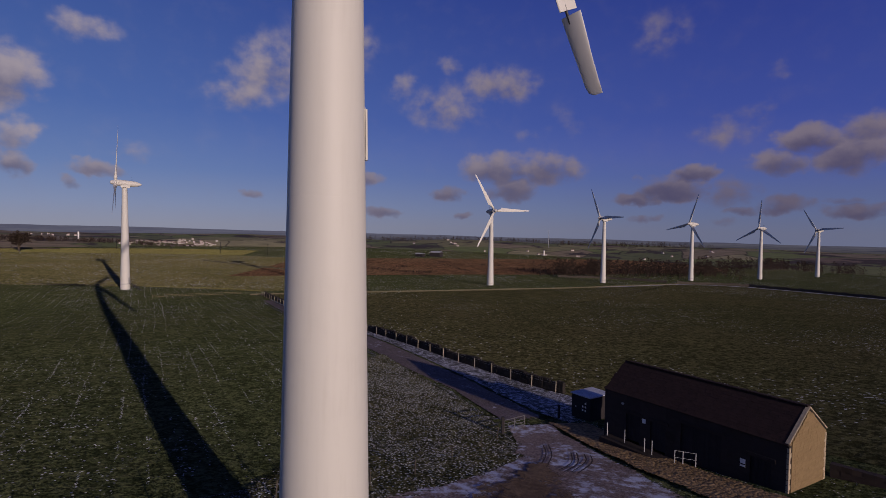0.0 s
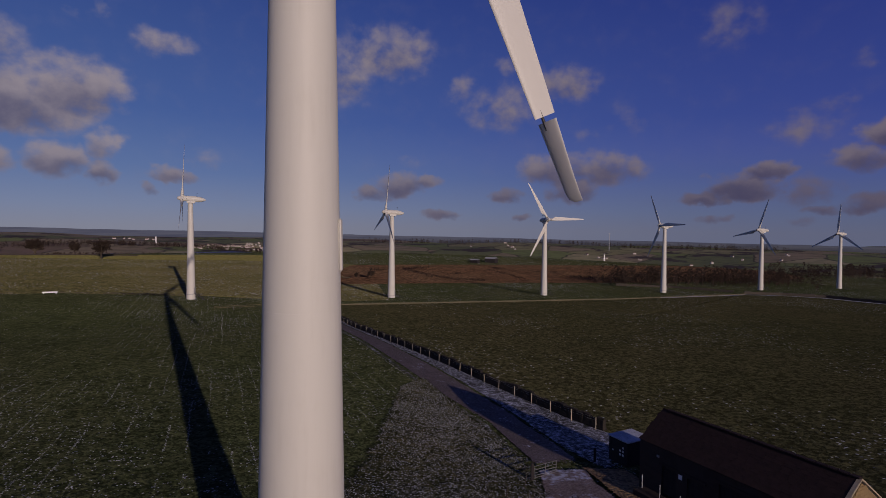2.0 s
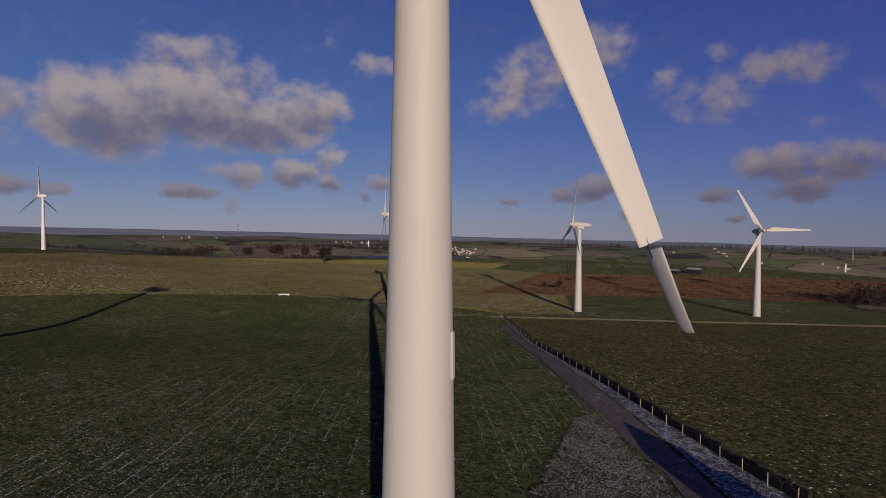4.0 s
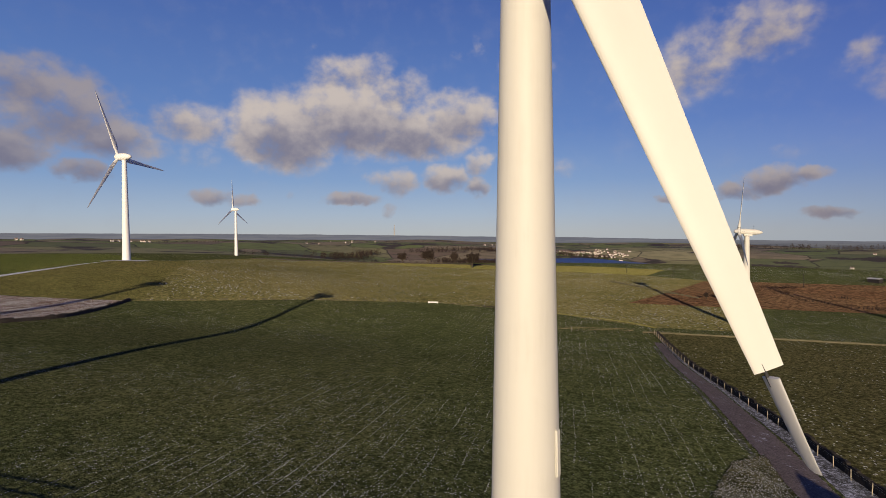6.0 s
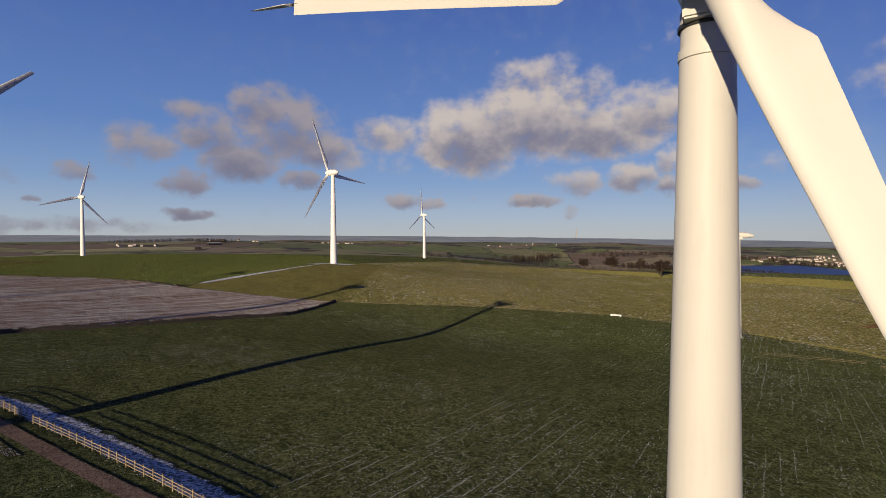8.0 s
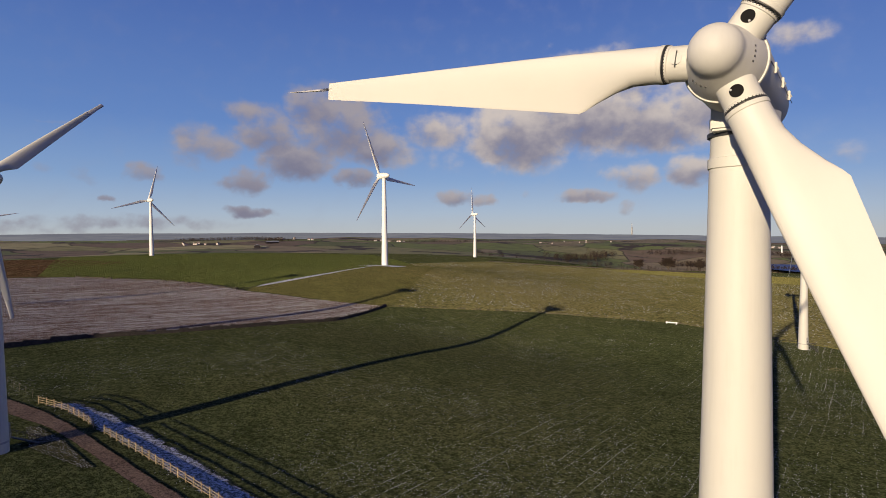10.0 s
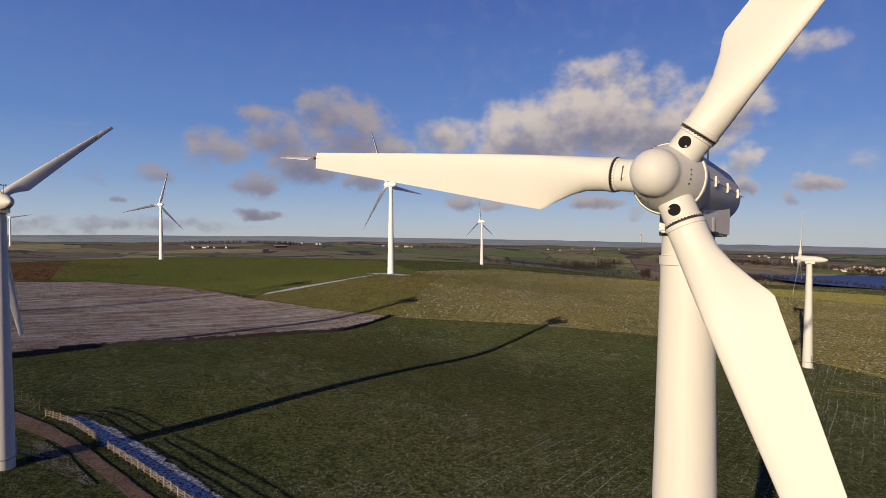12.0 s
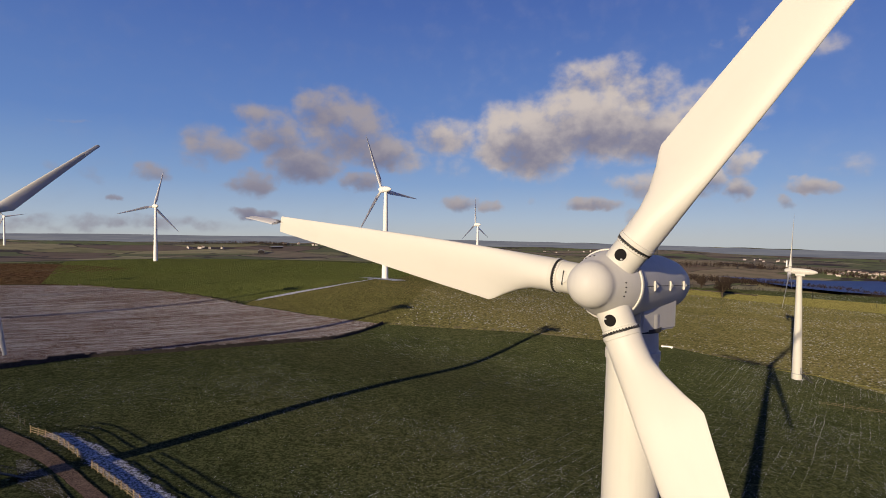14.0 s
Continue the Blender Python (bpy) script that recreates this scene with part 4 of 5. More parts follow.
def dry_wall(line, height, mat, label, seed, width=0.55, step=1.0, rough=0.18, gaps=0.0):
    """A field wall of courses of uneven stones, one joined body with a ragged top."""
    rng = random.Random(seed)
    top = tagged(new("field_wall"), label, "wall")
    p = line_points(line, step)
    top.location = (*p[0], gz(*p[0]))
    o = np.array(top.location)
    bm = bmesh.new()
    caps = bmesh.new()
    for a, b in zip(p, p[1:]):
        if rng.random() < gaps:
            continue
        d = (b - a) / np.linalg.norm(b - a)
        rot = Matrix.Rotation(math.atan2(d[1], d[0]), 3, "Z")
        c = (a + b) / 2
        h = height * rng.uniform(1 - rough, 1 + rough)
        rows = max(2, int(h / 0.3))
        for r in range(rows):
            n_st = 2 if step > 0.8 else 1
            for s in range(n_st):
                w = step / n_st
                off = -step / 2 + w * (s + 0.5) + rng.uniform(-0.06, 0.06)
                q = c + d * off
                hh = h / rows
                size = (w * rng.uniform(0.96, 1.1), width * (1.15 - 0.35 * r / rows) * rng.uniform(0.85, 1.12), hh * rng.uniform(0.98, 1.12))
                box(bm, size, (q[0] - o[0], q[1] - o[1], gz(*q) + hh * (r + 0.5) - 0.08 - o[2]), rot @ Euler((rng.uniform(-.06, .06), rng.uniform(-.05, .05), rng.uniform(-.06, .06))).to_matrix())
        for s in range(3):
            q = c + d * (-step / 2 + step * (s + 0.5) / 3)
            box(caps, (step / 3 * 0.86, width * rng.uniform(0.6, 0.9), rng.uniform(0.14, 0.26)), (q[0] - o[0], q[1] - o[1], gz(*q) + h - 0.0 - o[2]), rot @ Euler((0, rng.uniform(-.25, .25), rng.uniform(-.15, .15))).to_matrix())
    part("wall_body", bm, mat, top)
    part("coping", caps, mat, top)
    return top


# field stone made darker: the shade on this wall's side is in the colour
DARKWALL = stone("shaded_wall_stone", (0.016, 0.014, 0.012), (0.04, 0.034, 0.028))
dry_wall(FENCE, 1.15, DARKWALL, "dry-stone wall along the farm track, darkened for shade", 1)
dry_wall([(-139.3, -45.7), (-150.4, -31), (-155.2, -11.9), (-159.8, 3.1), (-166, 20.8), (-173, 41.6), (-194, 69.5)], 0.95, WALLSTONE, "shaded dry-stone wall at the edge of the frosted field", 2, 0.6, 1.2, 0.32)
dry_wall([(-112, -100), (-139.3, -45.7)], 1.35, WALLSTONE, "dry-stone wall running on past the rail fence", 3, 0.7, 1.4)
dry_wall(ROW_WALL, 0.42, PALESTONE, "pale low dry-stone wall below the back row of turbines", 4, 0.4, 1.6)
dry_wall([(153, 266), (172, 266), (190, 259.6), (204, 236), (213, 209.4), (222, 180)], 1.3, WALLSTONE, "dark field wall beyond the large field", 5, 0.7, 1.6)
dry_wall([(95, 292), (125, 290), (152, 272)], 1.1, WALLSTONE, "dark field wall beside the wood", 6, 0.7, 1.8)
dry_wall([(-194, 69.5), (-181, 97), (-166, 124), (-150, 147), (-133, 166.5), (-110, 174), (-88, 178)], 0.30, PALESTONE, "tumbled remains of a low stone wall", 7, 0.8, 1.1, 0.6, 0.5)
dry_wall([(-345, -50), (-294, -9.5), (-262, 8), (-238, 21)], 0.5, WALLSTONE, "tumbled wall below the green hill", 8, 0.9, 2.0, 0.5, 0.15)
dry_wall([(-118, 331), (-85, 305), (-53, 280)], 0.6, PALESTONE, "pale broken wall across the rough pasture", 9, 0.9, 1.6, 0.5, 0.1)
dry_wall([(-470, 300), (-356, 366), (-290, 377), (-233, 386)], 0.8, WALLSTONE, "dark wall along the crest of the pasture", 10, 0.8, 2.4)

post_mesh = from_bm("fence_post", boxed((0.11, 0.11, 1.5), (0, 0, 0.55), 0.012), WOOD)
thin_post_mesh = from_bm("fence_post", boxed((0.06, 0.06, 1.5), (0, 0, 0.5), 0.01), PALESTONE)


def fence(points, label, mesh, rails=(), wires=(), rail_size=(0.03, 0.085), seed=0, lean=2):
    """A row of posts with rails or wires between them."""
    rng = random.Random(seed)
    top = tagged(new("fence"), label, "fence")
    o = Vector((*points[0], gz(*points[0])))
    top.location = o
    tops = []
    for x, y in points:
        z = gz(x, y)
        put("post", mesh, top, pose(x - o.x, y - o.y, z - o.z, rng.uniform(-lean, lean), rng.uniform(-lean, lean), rng.uniform(0, 40)))
        tops.append(Vector((x - o.x, y - o.y, z - o.z)))
    for a, b in zip(tops, tops[1:]):
        d = (b - a)
        q = d.to_track_quat("X", "Z").to_matrix()
        for h in rails:
            bm = box(bmesh.new(), (d.length + 0.1, rail_size[0], rail_size[1]), (a + b) / 2 + Vector((0, 0, h + rng.uniform(-0.02, 0.02))) + q @ Vector((0, -0.07, 0)), q, 0.008)
            part("rail", bm, WOOD, top)
    if wires:
        bm = bmesh.new()
        for a, b in zip(tops, tops[1:]):
            for h in wires:
                bar(bm, a + Vector((0, 0, h)), b + Vector((0, 0, h)), 0.004, 4)
        part("wire", bm, STEEL, top)
    return top


fence([tuple(p + np.array((-0.75, -0.35))) for p in line_points(FENCE, 3.6)], "row of pale wooden posts standing along the wall", from_bm("fence_post", boxed((0.085, 0.085, 1.75), (0, 0, 0.60), 0.012), POSTWOOD), wires=(1.15, 1.4), seed=1)
fence([tuple(p) for p in line_points(RAIL_A, 1.8)], "weathered wooden post-and-rail fence curving beside the track", post_mesh, (0.35, 0.7, 1.05), seed=2)
fence([tuple(p) for p in line_points(RAIL_B, 1.8)], "weathered wooden post-and-rail fence beside the snow bank", post_mesh, (0.35, 0.7, 1.05), seed=3)
fence([tuple(p) for p in line_points([(-128, -49), (-115, -40.6), (-97.4, -31.8)], 2.8)], "thin line of wooden posts with wire", thin_post_mesh, wires=(0.4, 0.8, 1.1), seed=4)
fence([tuple(p) for p in line_points([(-67.4, 143.5), (-56, 151.5), (-46, 158)], 1.9)], "pale post-and-rail fence at the foot of the field", thin_post_mesh, (0.6, 1.05), rail_size=(0.03, 0.05), seed=5)
fence([(-14, 6), (-9, 9.6), (-4.2, 12.4), (0.7, 14.8), (3.4, 16.9), (6.1, 20.2), (8.6, 23.2), (10.2, 25.6)], "leaning thin wooden posts with sagging wire by the yard", from_bm("fence_post", boxed((0.07, 0.07, 1.4), (0, 0, 0.45), 0.01), WALLSTONE), wires=(0.9,), seed=6, lean=9)

GATEGREY = painted("gate_steel", (0.16, 0.16, 0.16), (0.09, 0.085, 0.08), 0.5)
gate = tagged(new("field_gate"), "grey steel five-bar field gate standing open by the track", "gate")
gate.location = (11.1, 27.6, gz(11.1, 27.6))
gdir = Vector((2.25, 2.0, gz(13.35, 29.6) - gz(11.1, 27.6)))
bm = bmesh.new()
box(bm, (0.24, 0.24, 1.8), (0, 0, 0.6), None, 0.02)
part("gate_post", bm, DARKWOOD, gate, "stout dark wooden gate post")
for h in (0.18, 0.38, 0.60, 0.85, 1.15):
    bm = bmesh.new()
    bar(bm, Vector((0.1, 0.1, h)), Vector((0.1, 0.1, h)) + gdir, 0.024, 8)
    part("gate_bar", bm, GATEGREY, gate)
for f in (0.02, 0.5, 0.98):
    bm = bmesh.new()
    bar(bm, Vector((0.1, 0.1, 0.18)) + gdir * f, Vector((0.1, 0.1, 1.15)) + gdir * f, 0.03, 8)
    part("gate_upright", bm, GATEGREY, gate)
shut = tagged(put("gate_post", from_bm("gate_post", boxed((0.2, 0.2, 1.6), (0, 0, 0.55), 0.02), DARKWOOD), None, pose(17.6, 33.2, gz(17.6, 33.2))), "dark wooden gate post at the end of the verge", "post")

trough = tagged(new("water_trough"), "long pale water trough on short legs in the pasture", "trough")
trough.location = (-132.3, 163.0, gz(-132.3, 163.0))
bm = bmesh.new()
box(bm, (4.2, 0.75, 0.08), (0, 0, 0.42)); box(bm, (4.2, 0.06, 0.4), (0, -0.36, 0.58)); box(bm, (4.2, 0.06, 0.4), (0, 0.36, 0.58)); box(bm, (0.06, 0.7, 0.4), (-2.07, 0, 0.58)); box(bm, (0.06, 0.7, 0.4), (2.07, 0, 0.58))
part("basin", bm, FARWHITE, trough)
for s in (-1.7, 1.7):
    part("leg", boxed((0.25, 0.7, 0.6), (s, 0, 0.12), 0.02), FARWHITE, trough)
trough.rotation_euler.z = radians(30)

# ---- barn and cabin ----
BARN_AT, BARN_LEN, HALF = Vector((28.55, 15.55)), 14.0, 2.62
U = Vector((-0.491, 0.871))            # along the ridge, away from the lit gable
barn = tagged(new("stone_barn"), "long sandstone barn with dark stone-slate roof and plank doors", "barn")
FLOOR = -3.05
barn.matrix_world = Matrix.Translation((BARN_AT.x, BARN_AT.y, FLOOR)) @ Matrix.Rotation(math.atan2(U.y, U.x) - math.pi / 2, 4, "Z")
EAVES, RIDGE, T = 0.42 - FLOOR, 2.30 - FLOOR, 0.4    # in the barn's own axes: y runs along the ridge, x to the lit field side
DOORS = [(1.0, 1.3, 2.1), (4.2, 3.0, 2.7), (8.4, 1.3, 2.1), (10.6, 1.3, 2.1)]


# dark copy of the sandstone: shade of the barn's unlit side painted in
BARNWALL = stone("shaded_barn_stone", (0.022, 0.017, 0.015), (0.045, 0.034, 0.03))
y = 0.0
for o, w, h in DOORS + [(BARN_LEN, 0, 0)]:
    part("side_wall", boxed((T, o - y, EAVES + 1.0), (-HALF + T / 2, (y + o) / 2, EAVES / 2 - 0.5)), BARNWALL, barn, "stone side wall darkened for shade")
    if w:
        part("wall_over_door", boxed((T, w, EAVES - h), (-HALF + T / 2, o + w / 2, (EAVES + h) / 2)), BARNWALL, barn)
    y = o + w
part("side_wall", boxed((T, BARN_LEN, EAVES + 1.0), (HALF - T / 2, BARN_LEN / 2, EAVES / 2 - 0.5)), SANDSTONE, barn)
for y0 in (T / 2, BARN_LEN - T / 2):
    bm = bmesh.new()
    outline = [(-HALF + T, -1.0), (HALF - T, -1.0), (HALF - T, EAVES), (HALF - T + 0.35, EAVES), (0, RIDGE - 0.1), (-HALF + T - 0.35, EAVES), (-HALF + T, EAVES)]
    fr = [bm.verts.new((x, y0 - T / 2, z)) for x, z in outline]
    bk = [bm.verts.new((x, y0 + T / 2, z)) for x, z in outline]
    bm.faces.new(fr)
    bm.faces.new(bk[::-1])
    for i in range(len(fr)):
        bm.faces.new((fr[i], bk[i], bk[(i + 1) % len(fr)], fr[(i + 1) % len(fr)]))
    part("gable_wall", bm, SANDSTONE, barn, "sandstone gable")
for o, w, h in DOORS:
    bm = bmesh.new()
    count = int(w / 0.16)
    for i in range(count):
        box(bm, (0.05, w / count - 0.012, h), (-HALF + 0.16, o + w * (i + 0.5) / count, h / 2))
    part("plank_door", bm, DARKWOOD, barn, "dark stained plank door")
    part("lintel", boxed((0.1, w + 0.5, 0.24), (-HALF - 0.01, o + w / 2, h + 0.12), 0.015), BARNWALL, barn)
part("sign", boxed((0.02, 0.34, 0.30), (-HALF - 0.015, 2.75, 1.55)), FARWHITE, barn, "small white notice")
part("sign", boxed((0.02, 0.34, 0.12), (-HALF - 0.015, 2.75, 1.25)), FARWHITE, barn, "small white notice")
part("sign", boxed((0.02, 0.30, 0.34), (-HALF - 0.015, 10.25, 1.9)), FARWHITE, barn, "small white notice")
part("lamp", boxed((0.14, 0.22, 0.16), (-HALF - 0.07, 12.2, 2.75), 0.03), GREY, barn, "grey wall lamp")
rng = random.Random(5)
PITCH = math.atan2(RIDGE - EAVES, HALF)
SLOPE = math.hypot(RIDGE - EAVES, HALF)
COURSES = 13
for s in (-1, 1):
    bm = bmesh.new()
    box(bm, (SLOPE + 0.12, BARN_LEN - 0.1, 0.08), (0, 0, 0))
    m = pose(s * HALF / 2, BARN_LEN / 2, (EAVES + RIDGE) / 2 + 0.02, 0, math.degrees(PITCH) * s, 0)
    part("roof_deck", bm, DARKWOOD, barn, m=m)
slate_meshes = [from_bm("slate", boxed((SLOPE / COURSES + 0.10, w, 0.035), (0, 0, 0), 0.006), SLATE) for w in (0.56, 0.68, 0.82)]
for s in (-1, 1):
    roof = part("slate_roof", box(bmesh.new(), (0.2, BARN_LEN - 0.05, 0.03), (0, BARN_LEN / 2, 0)), SLATE, barn, m=pose(0, 0, RIDGE + 0.02))
    for c in range(COURSES):
        y = 0.02
        f = (c + 0.5) / COURSES
        while y < BARN_LEN - 0.05:
            k3 = rng.randrange(3)
            w = (0.56, 0.68, 0.82)[k3]
            if s > 0:
                w = 0.82
                k3 = 2
            x, z = s * (HALF + 0.12) * (1 - f), EAVES - 0.02 + (RIDGE - EAVES + 0.06) * f + 0.10
            put("slate", slate_meshes[k3], roof, pose(x, min(y + w / 2, BARN_LEN - 0.3), z - RIDGE - 0.02 + rng.uniform(-0.006, 0.006), 0, (math.degrees(PITCH) - 2.5) * s, rng.uniform(-1, 1)))
            y += w + 0.012
ridge_mesh = from_bm("ridge_tile", boxed((0.42, 0.60, 0.10), (0, 0, 0), 0.04), SLATE)
for i in range(int(BARN_LEN / 0.62)):
    put("ridge_tile", ridge_mesh, barn, pose(0, 0.33 + 0.62 * i, RIDGE + 0.17, 0, rng.uniform(-2, 2), rng.uniform(-1.5, 1.5)))
quoin_meshes = [from_bm("quoin", boxed((0.30, 0.16, 0.32), (0, 0, 0), 0.015), QUOIN), from_bm("quoin", boxed((0.18, 0.16, 0.32), (0, 0, 0), 0.015), QUOIN)]
for s in (-1, 1):
    for i in range(int(EAVES / 0.335)):
        w = (0.30, 0.18)[i % 2]
        put("quoin", quoin_meshes[i % 2], barn, pose(s * (HALF - w / 2 + 0.012), 0.055, 0.16 + 0.335 * i))
    for i in range(9):
        f = (i + 0.5) / 9
        cope = from_bm("coping_stone", boxed((SLOPE / 9 * 1.02, 0.26, 0.09), (0, 0, 0), 0.015), QUOIN) if (s, i) == (-1, 0) else cope
        put("coping_stone", cope, barn, pose(s * (HALF + 0.06) * (1 - f), 0.09, EAVES + (RIDGE - EAVES) * f + 0.13, 0, math.degrees(PITCH) * s, 0))
# sandstone blocks of the lit gable
block_meshes = [from_bm("block", boxed((w, 0.05, 0.187), (0, 0, 0), 0.006), SANDSTONE) for w in (0.30, 0.42, 0.55)]
gable = [o for o in barn.children if o.name.startswith("gable_wall")][0]
row, zc = 0, 0.05
while zc < RIDGE - 0.35:
    half = HALF - 0.32 if zc < EAVES else (HALF - 0.1) * (1 - (zc + 0.12 - EAVES) / (RIDGE - EAVES)) - 0.05
    x = -half
    while x < half - 0.1:
        k3 = rng.randrange(3)
        w = (0.30, 0.42, 0.55)[k3]
        if x + w > half + 0.12:
            break
        put("block", block_meshes[k3], gable, pose(x + w / 2, -0.008 - rng.uniform(0, 0.012), zc + 0.1, 0, rng.uniform(-0.5, 0.5), 0))
        x += w + 0.007
    zc += 0.192

RAIL_POSTS = [(-3.1, 13.3), (-3.25, 11.5), (-3.4, 9.6), (-3.35, 9.0), (-3.5, 7.05), (-3.2, 6.6), (-2.75, 5.9)]
rail = tagged(new("handrail"), "galvanised handrail posts in front of the barn doors", "railing")
rail.matrix_world = barn.matrix_world.copy()
for x, y in RAIL_POSTS:
    bm = bmesh.new()
    bar(bm, (x, y, -1.2), (x, y, 0.95), 0.03)
    part("post", bm, STEEL, rail)
for a, b in zip(RAIL_POSTS[4:], RAIL_POSTS[5:]):
    for h in (0.45, 0.93):
        part("rail", bar(bmesh.new(), (*a, h), (*b, h), 0.013), STEEL, rail)
bm = bmesh.new()
box(bm, (1.2, 10.4, 1.2), (-3.25, 8.3, -0.70), None, 0.03)
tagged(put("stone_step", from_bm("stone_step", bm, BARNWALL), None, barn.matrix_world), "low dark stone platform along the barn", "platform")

cabin = tagged(new("transformer_cabin"), "dark transformer cabin with a frosted flat roof", "cabin")
CAB = Vector((20.3, 32.3))             # its near corner
cabin.matrix_world = Matrix.Translation((CAB.x, CAB.y, -4.75)) @ Matrix.Rotation(math.atan2(U.y, U.x) - math.pi / 2, 4, "Z")
part("body", boxed((2.9, 2.3, 2.45), (1.45, 1.15, 1.225), 0.03), DARKWOOD, cabin)
part("roof", boxed((3.1, 2.5, 0.10), (1.45, 1.15, 2.50), 0.02), FROSTROOF, cabin, "flat roof white with frost")
for i in range(2):
    for j in range(3):
        if (i, j) != (1, 2):
            part("notice", boxed((0.02, 0.17, 0.18), (-0.012, 0.55 + 0.34 * i, 1.15 + 0.34 * j)), FARWHITE, cabin, "small pale notice")
part("notice", boxed((0.02, 0.12, 0.14), (-0.012, 1.75, 1.3)), FARWHITE, cabin, "small pale notice")
stub = tagged(new("field_wall"), "short dark stone wall beside the barn gable", "wall")
stub.location = (31.6, 17.2, gz(31.6, 17.2))
sd = Vector((0.62, -0.78, 0))
bm = bmesh.new()
srng = random.Random(21)
for i in range(7):
    for r in range(3):
        box(bm, (0.62, 0.5, 0.36), sd * (0.3 + 0.6 * i) + Vector((0, 0, 0.1 + 0.33 * r)), Euler((srng.uniform(-.06, .06), srng.uniform(-.06, .06), math.atan2(sd.y, sd.x) + srng.uniform(-.05, .05))).to_matrix())
part("wall_body", bm, BARNWALL, stub)
part("end_post", boxed((0.22, 0.22, 1.5), sd * 4.6 + Vector((0, 0, 0.55)), 0.02), POSTWOOD, stub, "pale stone gate post")

# ---- turbines beyond and behind ----
BIG = {}
BIG["tower"] = from_bm("tower", lathe(bmesh.new(), [(-3, 2.1), (0, 2.05), (52.5, 1.15)], 40), FARWHITE, True, 30)
egg = [(-2.2, 0.05), (-2.0, 0.9), (-1.2, 1.55), (0.0, 1.9), (2.0, 2.0), (4.5, 1.85), (6.6, 1.35), (7.8, 0.7), (8.2, 0.05)]
BIG["nacelle"] = from_bm("nacelle", lathe(bmesh.new(), egg[2:], 32, Matrix.Rotation(radians(-90), 4, "X")), FARWHITE, True, 40)
BIG["hub"] = from_bm("hub", lathe(bmesh.new(), [(2.4, 0.05), (2.2, 0.7), (1.6, 1.2), (0.6, 1.5), (-0.6, 1.6)], 32, TO_FRONT), FARWHITE, True, 40)
BIG["blade"] = from_bm("blade", aerofoil(bmesh.new(), [(0.9, 0.8, 0.8, 1.5, 0), (2.6, 0.8, 0.8, 1.4, 0), (5.0, 0.9, 1.5, 0.95, 12), (7.5, 0.9, 1.9, 0.7, 12), (14, 0.75, 1.4, 0.45, 7), (24, 0.5, 0.9, 0.28, 3), (32, 0.3, 0.5, 0.14, 0), (34.8, 0.12, 0.22, 0.06, 0), (35.2, 0.02, 0.1, 0.02, 0)]), FARWHITE, True, 50)


def tall_turbine(x, y, phase, z, scale=1.0):
    top = tagged(new("wind_turbine"), "tall slender white wind turbine with an egg-shaped nacelle", "wind turbine", "tall wind turbines on the far hill")
    top.location, top.scale = (x, y, z), (scale,) * 3
    put("tower", BIG["tower"], top)
    head = Matrix.Rotation(radians(-65), 4, "Z") @ pose(0, -3.6, 54.2)
    put("nacelle", BIG["nacelle"], top, head)
    hub = put("hub", BIG["hub"], top, head)
    for i in range(3):
        put("blade", BIG["blade"], hub, Matrix.Rotation(radians(phase + 120 * i), 4, "Y"))


tall_turbine(-307, 115.3, 24, 11.3)
tall_turbine(-580, 352, 2, -1.6)
tall_turbine(-590, -12, -15, 8.7)
tall_turbine(-1180, -243, 40, 11.5, 0.95)
for (x, y, phase) in [(-126, -74, 12), (-188, -103, 75), (-250, -134, 40), (-312, -165, 100)]:
    wind_turbine(x, y, -65, phase, RUNNING, group="front row of wind turbines")


# ---- water, trees, farms and far things ----
m, n = material("reservoir_water")
p = pos(n)
finish(n, rgb(0.03, 0.06, 0.20), 0.45, n.noise(p, 0.25, 4), 1.2, spec=0.4)
WATER = m
bm = bmesh.new()
loop = []
for i in range(72):
    a = 2 * math.pi * i / 72
    k1 = 1 + 0.10 * math.sin(3 * a + 0.7) + 0.06 * math.sin(7 * a)
    u, v = 330 * k1 * math.cos(a), 120 * k1 * math.sin(a)
    t = radians(155)
    loop.append(bm.verts.new((-560 + u * math.cos(t) - v * math.sin(t), 1040 + u * math.sin(t) + v * math.cos(t), -35.0)))
bm.faces.new(loop)
tagged(put("water", from_bm("water", bm, WATER), None), "blue reservoir in the valley", "water", kind="structure")

m, n = material("bare_twigs")
p = pos(n)
tint = n.noise(p, 0.05, 3)
finish(n, n.mix(tint, rgb(0.028, 0.020, 0.016), rgb(0.06, 0.043, 0.032)), 0.9, spec=0.1)
TWIG = m
m, n = material("bark")
p = pos(n)
finish(n, n.mix(n.noise(p, 6.0, 4), rgb(0.05, 0.04, 0.03), rgb(0.12, 0.095, 0.07)), 0.9, n.noise(p, 9.0, 4), 0.03, spec=0.1)
BARK = m


